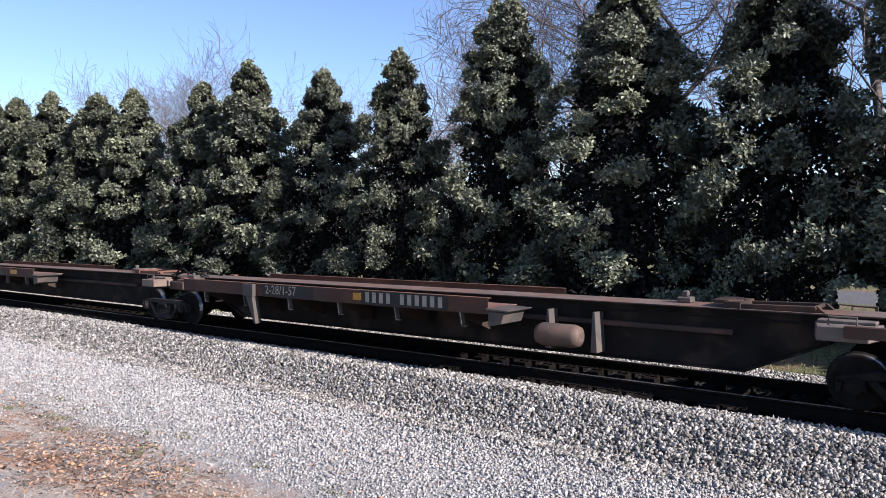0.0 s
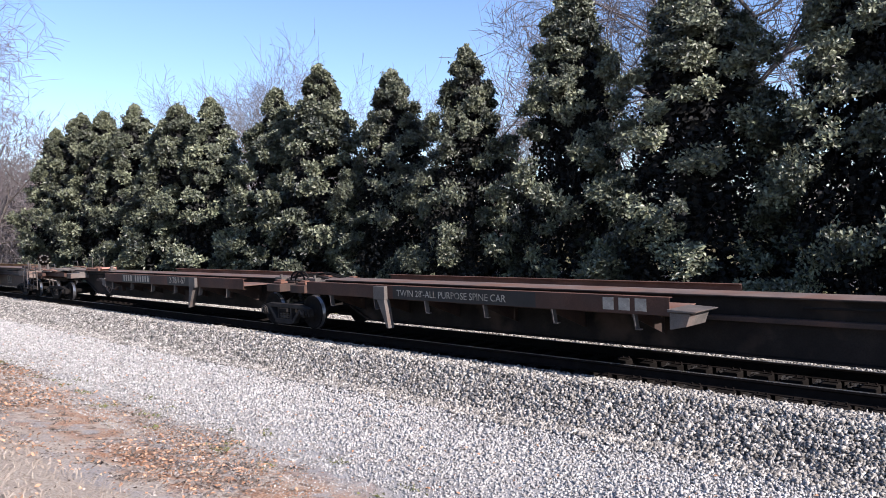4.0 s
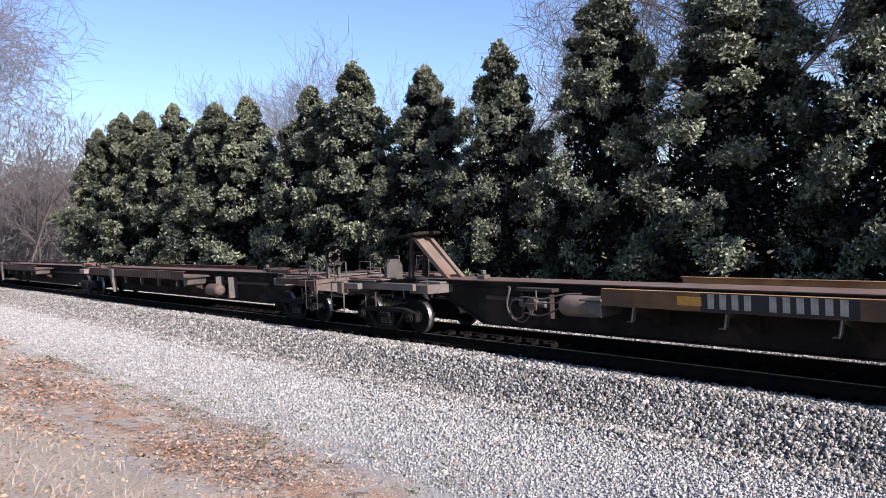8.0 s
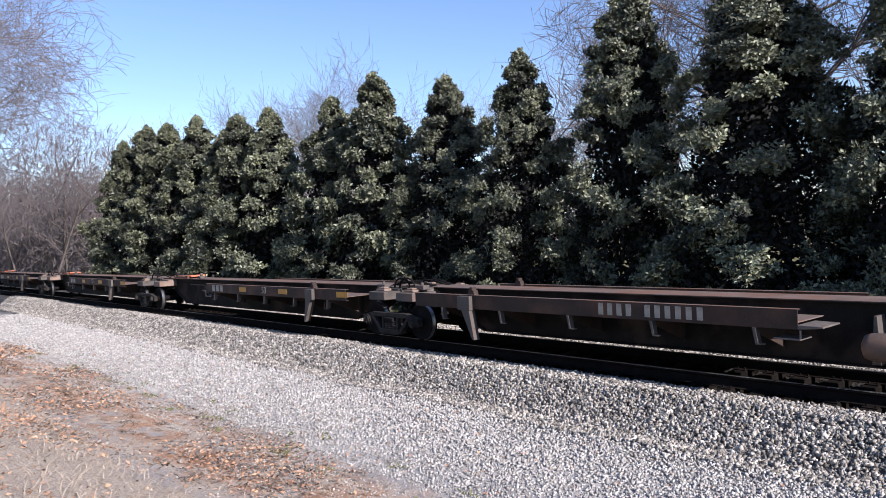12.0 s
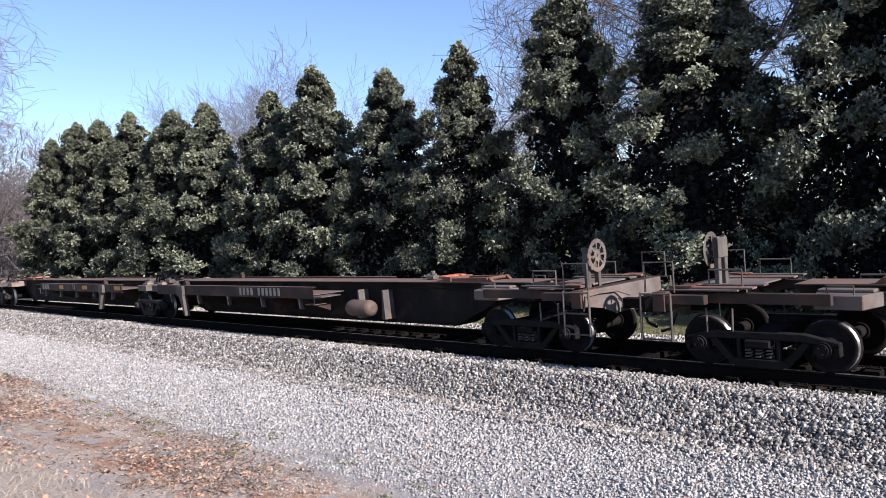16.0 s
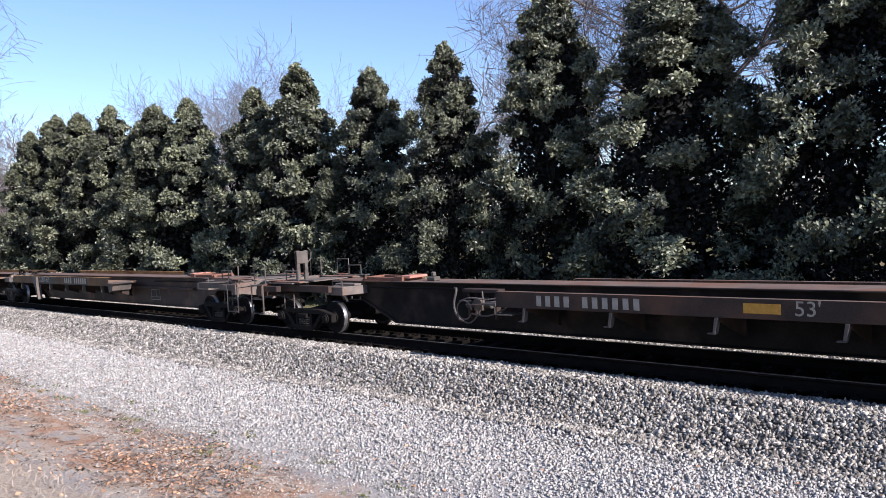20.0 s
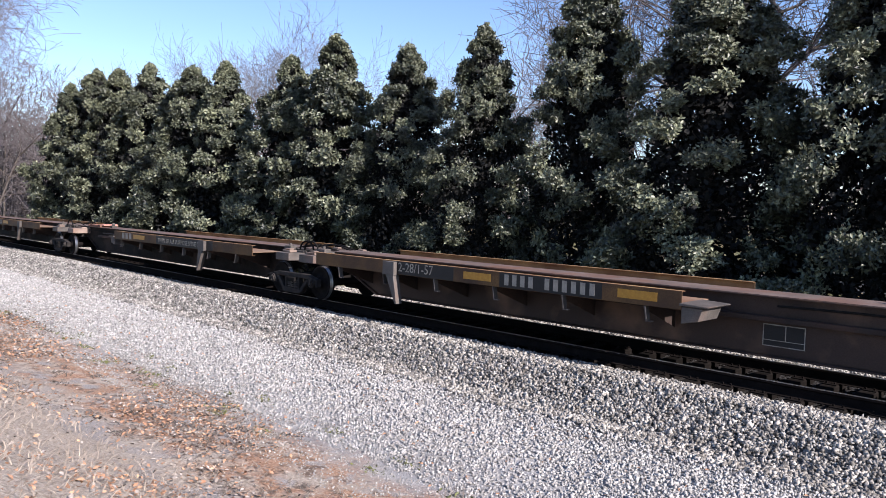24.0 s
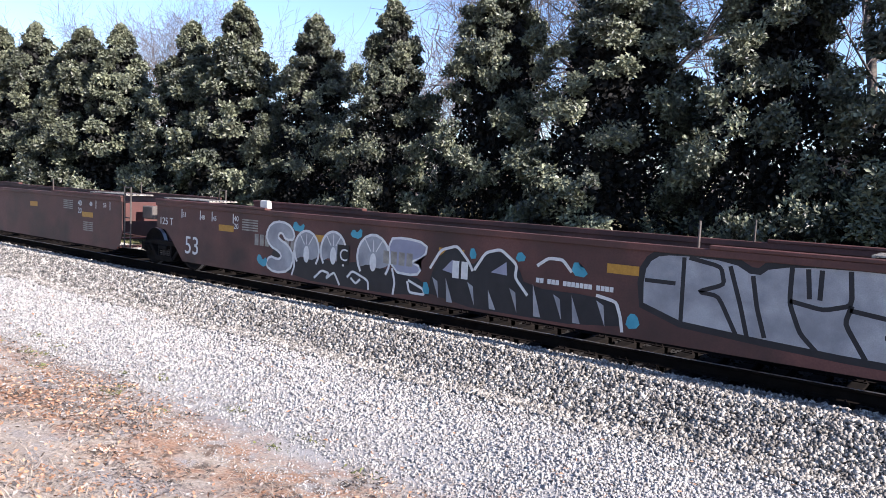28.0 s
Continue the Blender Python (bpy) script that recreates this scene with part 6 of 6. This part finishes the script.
# ---------------------------------------------------------------- bare winter trees
def bare_points(seed, height, spread, twigs, droop=0.0, bend=0.19):
    """Limbs and twigs as three-sided tapered rods: arrays of starts, ends and thicknesses."""
    g = random.Random(seed)
    rows = []

    def grow(p, way, length, r, level):
        steps = 4 if level < 3 else 3
        for k in range(steps):
            way = (way + Vector((g.gauss(0, bend), g.gauss(0, bend), g.gauss(0.05 - droop * level, 0.6 * bend)))).normalized()
            q = p + way * (length / steps)
            r2 = max({3: 0.011, 4: 0.010, 5: 0.0065}[twigs], r * (0.88 if level else 0.9))
            rows.append((*p, *q, r, r2))
            p, r = q, r2
            if level < twigs and (level > 0 or k > 0):
                for _ in range(3 if twigs == 3 and level == 2 else 2 if level < 2 else g.choice((1, 2, 2))):
                    side = way.orthogonal()
                    side.rotate(Matrix.Rotation(g.random() * 6.28, 3, way))
                    out = (way * g.uniform(0.35, 0.9) + side * spread * g.uniform(0.6, 1.1) + Vector((0, 0, 0.18))).normalized()
                    grow(p, out, length * g.uniform(0.5, 0.72), r * g.uniform(0.45, 0.62), level + 1)
    grow(Vector((0, 0, -0.5)), Vector((0, 0, 1)), height * 0.58, height * 0.0125, 0)
    return np.array(rows)


def bare_mesh(rows):
    a, b, r1, r2 = rows[:, :3], rows[:, 3:6], rows[:, 6:7], rows[:, 7:8]
    w = b - a
    w /= np.linalg.norm(w, axis=1, keepdims=True)
    s = np.cross(w, np.array([0.31, 0.87, 0.38]))
    s /= np.linalg.norm(s, axis=1, keepdims=True)
    u = np.cross(w, s)
    pts = []
    for base, r in ((a, r1), (b, r2)):
        for k in range(3):
            c, d = math.cos(2.0944 * k), math.sin(2.0944 * k)
            pts.append(base + (s * c + u * d) * r)
    pts = np.stack(pts, 1).reshape(-1, 3)
    return soup("branches", pts, [[0, 1, 4, 3], [1, 2, 5, 4], [2, 0, 3, 5]], len(rows))


def bare_tree(seed, x, y, height, spread=0.8, twigs=4, turn=0.0, label="bare grey deciduous tree with fine winter twigs", droop=0.0):
    thing = tagged(new("bare_tree"), label, "tree", "bare trees in the distance")
    base = 14.0

    def halves():
        rows = bare_points(seed, base, spread, twigs, droop, 0.08 if droop else 0.15)
        big = rows[:, 6] > 0.045
        return bare_mesh(rows[big]), bare_mesh(rows[~big])
    limbs, fine = kept(("bare", seed, spread, twigs, droop), halves)
    put("trunk", limbs, M["bark"], thing)
    put("crown", fine, M["twig"], thing)
    thing.matrix_basis = pose(x, y, float(land(x, y)), 0, 0, turn) @ Matrix.Diagonal((height / base,) * 3 + (1,))
    return thing


# behind the hedge, then the wood beyond its far end
for seed, x, y, h, turn in ((1, -15.5, 31.0, 20, 20), (2, -9.5, 29.0, 21, 140), (3, -3.5, 28.5, 20, 60), (2, -20, 36, 16, 250), (1, -40, 48, 17, 200), (2, -46, 52, 15, 80), (3, -31, 46, 13, 10), (1, -58, 56, 15, 120), (2, -24, 40, 14, 300),
                            (3, -70, 50, 15, 30), (1, -72, 36, 15.2, 95), (3, -66, 37, 16.6, 210), (2, -60, 36, 17.4, 30), (1, -54.5, 36.5, 16.4, 300), (3, -50, 36, 14.2, 170)):
    bare_tree(seed, x, y, h, turn=turn)
wood = random.Random(5)
for k in range(24):
    x = -66 - 85 * wood.random() ** 1.3
    y = 13.5 + (-x - 45) * 0.5 * wood.random()
    bare_tree(7 + k % 3, x, y, wood.uniform(10, 16.5), 0.9, 3, wood.uniform(0, 360), "bare brushy tree at the edge of the wood")
bare_tree(4, -42, 2.6, 21, 0.85, 5, 40, "bare spreading tree with drooping reddish twigs beside the track", 0.03)


def brush(name, label, n, x0, x1, y0, y1, top, lo, hi, material, seed):
    """Far undergrowth and treetops too small to tell apart, as many small slanting slips."""
    g = np.random.default_rng(seed)
    x, y = g.uniform(x0, x1, n), g.uniform(y0, y1, n)
    crown = top * (0.62 + 0.2 * np.sin(x * 0.31) + 0.18 * np.sin(x * 0.83 + 1.0))
    z = crown * g.random(n) ** 0.8
    ways = np.stack([g.normal(0, 0.5, n), g.normal(0, 0.5, n), g.uniform(0.3, 1.0, n)], 1)
    pts = leaves(np.stack([x, y, z + land(x, y)], 1), ways, g.normal(size=(n, 3)), g.uniform(lo, hi, n), 0.055)
    me = soup(name, pts, [[0, 1, 2], [0, 2, 3]], n)
    me.materials.append(material)
    return tagged(new(name, me), label, "woods", kind="stuff")


brush("far_wood", "grey-brown bare wood in the distance", 50000, -260, 60, 62, 95, 9.5, 0.8, 1.8, M["twig"], 71)
brush("wood_undergrowth", "tangled grey undergrowth at the edge of the wood", 170000, -170, -70, 15, 62, 15.0, 0.4, 1.2, M["twig"], 72)


# ---------------------------------------------------------------- a house beyond the lane
def house():
    thing = tagged(new("house"), "white clapboard house beyond the lane behind the evergreens", "house")
    x0, x1, y0, y1, h = -9.5, 3.5, 44.0, 52.0, 3.2
    g = float(land(-3, 44))
    wall = put("wall", Shape().box(x0, x1, y0, y1, g - 0.3, g + h).mesh("wall", 0.01), M["white"], thing)
    for k in range(14):
        put("clapboard", kept("clapboard", lambda: Shape().prism_x([(-0.03, 0), (0, 0), (0, 0.21), (-0.008, 0.21)], x0, x1).mesh("clapboard")), M["white"], wall, at=pose(0, y0, g + 0.1 + 0.215 * k))
    put("roof", Shape().prism_x([(y0 - 0.5, g + h), (y1 + 0.5, g + h), ((y0 + y1) / 2, g + h + 2.4)], x0 - 0.4, x1 + 0.4).mesh("roof", 0.02), M["cast"], thing, "dark shingled gable roof")
    for x in (-7.2, -3.6, 0.2):
        w = put("window", kept("window", lambda: Shape().box(-0.5, 0.5, -0.05, 0.0, 0, 1.4).mesh("window", 0.01)), M["white"], thing, at=pose(x, y0 - 0.03, g + 0.9))
        put("pane", kept("pane", lambda: Shape().box(-0.42, 0.42, -0.065, -0.051, 0.08, 1.32).mesh("pane")), M["outline"], w, "dark reflecting window pane")


house()

# ---------------------------------------------------------------- loose stone, litter and grass
LUMP = np.array([[-0.5, -0.29, 0], [0.5, -0.29, 0], [0, 0.55, 0], [0, 0, -0.46], [0, 0, 0.46]])
FACETS = [[0, 1, 4], [1, 2, 4], [2, 0, 4], [1, 0, 3], [2, 1, 3], [0, 2, 3]]


def turns(n, g):
    q = g.normal(size=(n, 4))
    q /= np.linalg.norm(q, axis=1, keepdims=True)
    w, x, y, z = q.T
    return np.stack([np.stack([1 - 2 * (y * y + z * z), 2 * (x * y - w * z), 2 * (x * z + w * y)], -1), np.stack([2 * (x * y + w * z), 1 - 2 * (x * x + z * z), 2 * (y * z - w * x)], -1),
                     np.stack([2 * (x * z - w * y), 2 * (y * z + w * x), 1 - 2 * (x * x + y * y)], -1)], 1)


def stones(x, y, size, g, sink=0.1, heap=1.7):
    n = len(x)
    shape = (LUMP[None] + 0.30 * (g.random((n, 5, 3)) - 0.5)) * g.uniform(0.8, 1.6, (n, 1, 3)) * size[:, None, None]
    pts = np.einsum("nij,nkj->nki", turns(n, g), shape)
    base = np.stack([x, y, land(x, y) + size * (0.5 - sink) * g.uniform(-0.1, heap, n)], 1)
    return (pts + base[:, None]).reshape(-1, 3)


def strewn(n, x0, x1, y0, y1, g, close=1.6):
    """Places that lie thicker towards x1."""
    return x1 - (x1 - x0) * g.random(n) ** close, g.uniform(y0, y1, n)


def stone_field(name, label, n, x0, x1, y0, y1, lo, hi, seed, close=1.6, grow=0.02, material="stone", heap=1.7):
    g = np.random.default_rng(seed)
    x, y = strewn(n, x0, x1, y0, y1, g, close)
    size = g.uniform(lo, hi, n) * (1 + grow * np.clip(-x - 6, 0, 60)) * np.interp(y, [5.5, 7.5, 9.0], [0.7, 1.05, 1.05])
    me = soup(name, stones(x, y, size, g, 0.1, heap), FACETS, n)
    me.materials.append(M[material])
    return tagged(new(name, me), label, "ballast stones", kind="stuff")


ballast = stone_field("ballast_shoulder", "coarse grey crushed stone on the ballast shoulder", 135000, -52, 4, 8.9, 10.5, 0.031, 0.06, 21, 1.45, 0.016)
stone_field("ballast_bed", "dark grey crushed stone between the sleepers", 15000, -40, 5, 10.5, 13.2, 0.035, 0.06, 22, material="darkstone", heap=0.1)
stone_field("ballast_far_side", "grey crushed stone beyond the rails", 30000, -46, 6, 13.0, 14.75, 0.03, 0.055, 23, 1.3, 0.012, heap=0.9)
stone_field("gravel_verge", "pale grey gravel on the service strip beside the track", 88000, -44, 3, 5.6, 9.1, 0.022, 0.048, 24, 1.5, 0.025, "gravel", 1.3)

stone_field("gravel_fringe", "small grey gravel thinning out into the leaf litter", 15000, -40, 3, 4.5, 5.75, 0.018, 0.036, 25, 1.5, 0.02, "gravel", 1.0)


def stone_piece(seed):
    g = np.random.default_rng(seed)
    me = soup("stone", (LUMP + 0.30 * (g.random((5, 3)) - 0.5)) * g.uniform(0.8, 1.6, 3), FACETS, 1)
    me.materials.append(M["stone"])
    return me


pieces = [stone_piece(60 + k) for k in range(12)]
lay = random.Random(9)
for k in range(280):
    x, y = lay.uniform(-9.5, -2.5), lay.uniform(9.0, 10.4)
    s = lay.uniform(0.05, 0.085)
    o = put("stone", pieces[k % 12], None, ballast)
    o.matrix_basis = pose(x, y, float(land(x, y)) + 0.45 * s, lay.uniform(0, 360), lay.uniform(0, 360), lay.uniform(0, 360)) @ Matrix.Diagonal((s, s, s, 1))


def patchy(x, y, g, scale, level):
    v = np.sin(x * scale + 1.3 * np.sin(y * scale * 0.8)) + np.sin(y * scale * 1.7 + 0.7 * x * scale) + 0.8 * g.normal(size=len(x))
    return v > level


def litter(name, label, n, y0, y1, lo, hi, material, seed, flat=0.35, level=-0.3, x0=-30, x1=5):
    g = np.random.default_rng(seed)
    x, y = strewn(n, x0, x1, y0, y1, g, 1.5)
    keep = patchy(x, y, g, 1.1, level)
    x, y = x[keep], y[keep]
    n = len(x)
    a = g.random(n) * 6.28
    ways = np.stack([np.cos(a), np.sin(a), g.normal(0, flat, n)], 1)
    ups = np.stack([g.normal(0, flat, n), g.normal(0, flat, n), np.ones(n)], 1)
    pts = leaves(np.stack([x, y, land(x, y) + g.uniform(0.005, 0.03, n)], 1), ways, ups, g.uniform(lo, hi, n) * (1 + 0.035 * np.clip(-x - 5, 0, 25)))
    me = soup(name, pts, [[0, 1, 2], [0, 2, 3]], n)
    me.materials.append(material)
    return tagged(new(name, me), label, "leaf litter", kind="stuff")


litter("dead_leaves", "orange-brown dead leaves strewn along the bank", 42000, 0.8, 5.6, 0.025, 0.065, M["deadleaf"], 31, 0.5, 0.25)
litter("bark_chips", "grey-brown chips and dry scraps on the bank", 28000, 1.6, 6.3, 0.02, 0.06, M["chips"], 33, 0.35, -0.6)
litter("dark_scraps", "dark rotten scraps in the leaf litter", 16000, 2.2, 5.6, 0.025, 0.07, M["bark"], 34, 0.4, 0.7)
litter("dead_leaves_sparse", "scattered dead leaves on the gravel", 1500, 5.8, 8.8, 0.03, 0.07, M["deadleaf"], 32, level=-9)


def blades(name, label, n, x0, x1, y0, y1, lo, hi, material, seed, width=0.006, lie=0.5, level=-9):
    """Thin blades of grass, three points each."""
    g = np.random.default_rng(seed)
    x, y = strewn(n, x0, x1, y0, y1, g, 1.3)
    keep = patchy(x, y, g, 0.9, level)
    x, y = x[keep], y[keep]
    n = len(x)
    a, tall = g.random(n) * 6.28, g.uniform(lo, hi, n)
    base = np.stack([x, y, land(x, y) - 0.01], 1)
    out = np.stack([np.cos(a), np.sin(a), np.zeros(n)], 1)
    side = np.stack([-np.sin(a), np.cos(a), np.zeros(n)], 1) * width
    bend = g.uniform(0.3, 1.0, n)[:, None] * lie * tall[:, None]
    mid = base + out * bend * 0.45 + np.array([0, 0, 1.0]) * tall[:, None] * 0.6
    tip = base + out * bend * 1.5 + np.array([0, 0, 1.0]) * tall[:, None] * 0.85
    pts = np.stack([base - side, base + side, mid + side * 0.8, mid - side * 0.8, tip, tip + side * 0.05], 1).reshape(-1, 3)
    me = soup(name, pts, [[0, 1, 2, 3], [3, 2, 5, 4]], n)
    me.materials.append(material)
    return tagged(new(name, me), label, "grass", kind="stuff")


blades("dry_grass", "pale dry grass on the bank", 26000, -24, 6, -1.0, 3.0, 0.03, 0.09, M["straw"], 41, 0.004, 3.6)
blades("straw_litter", "thin straw lying among the dead leaves", 18000, -28, 4, 3.0, 5.8, 0.02, 0.05, M["straw"], 42, 0.004, 4.5, -0.2)
blades("winter_lawn", "short green and brown winter grass beyond the track", 16000, -50, 8, 14.9, 19.5, 0.04, 0.12, M["grass"], 43, 0.010, 0.8)


def tufts(name, label, spots, material, seed, each=46):
    """Low tufts of weeds, each a fan of short blades."""
    g = np.random.default_rng(seed)
    x, y = np.repeat(spots[:, 0], each), np.repeat(spots[:, 1], each)
    n = len(x)
    x, y = x + g.normal(0, 0.13, n), y + g.normal(0, 0.07, n)
    a = g.random(n) * 6.28
    ways = np.stack([np.cos(a), np.sin(a), g.uniform(0.1, 0.8, n)], 1)
    pts = leaves(np.stack([x, y, land(x, y)], 1), ways, g.normal(size=(n, 3)), g.uniform(0.03, 0.09, n), 0.6)
    me = soup(name, pts, [[0, 1, 2], [0, 2, 3]], n)
    me.materials.append(material)
    return tagged(new(name, me), label, "weeds", kind="stuff")


weeds = np.random.default_rng(51)
tufts("weed_tufts", "low dark green weeds along the edge of the gravel", np.stack([-3 - 22 * weeds.random(34) ** 0.8, weeds.uniform(5.0, 6.1, 34)], 1), M["grass"], 52, 30)
tufts("dead_weeds", "brown dead weeds in the leaf litter", np.stack([-2.5 - 20 * weeds.random(70) ** 1.2, weeds.uniform(3.4, 5.6, 70)], 1), M["bark"], 53, 30)


# ---------------------------------------------------------------- everything that moves
def motions():
    for thing, x, turn in ROLLING:
        walk(thing, [(t, pose(x + d, TRACK_Y, climb(x + d), 0, PITCH if turn else -PITCH, turn)) for t, d in SPEEDS])
    # each wheelset turns while it passes
    for axle, x, dx, r in TURNING:
        first = max(0.0, min(27.0, (-42 - x) / 18.87))
        first = round(first * FPS) / FPS
        last = min(28.0, first + 2.6)
        step = min(18.87 / FPS / r, radians(88))
        rows = [(0.0, pose(dx, 0, r))] if first > 0 else []
        k = 0
        while first + k / FPS <= last + 1e-6:
            rows.append((first + k / FPS, pose(dx, 0, r, 0, math.degrees(step * k) % 360, 0)))
            k += 1
        if rows[-1][0] < 28.0:
            rows.append((28.0, rows[-1][1]))
        walk(axle, rows)


motions()
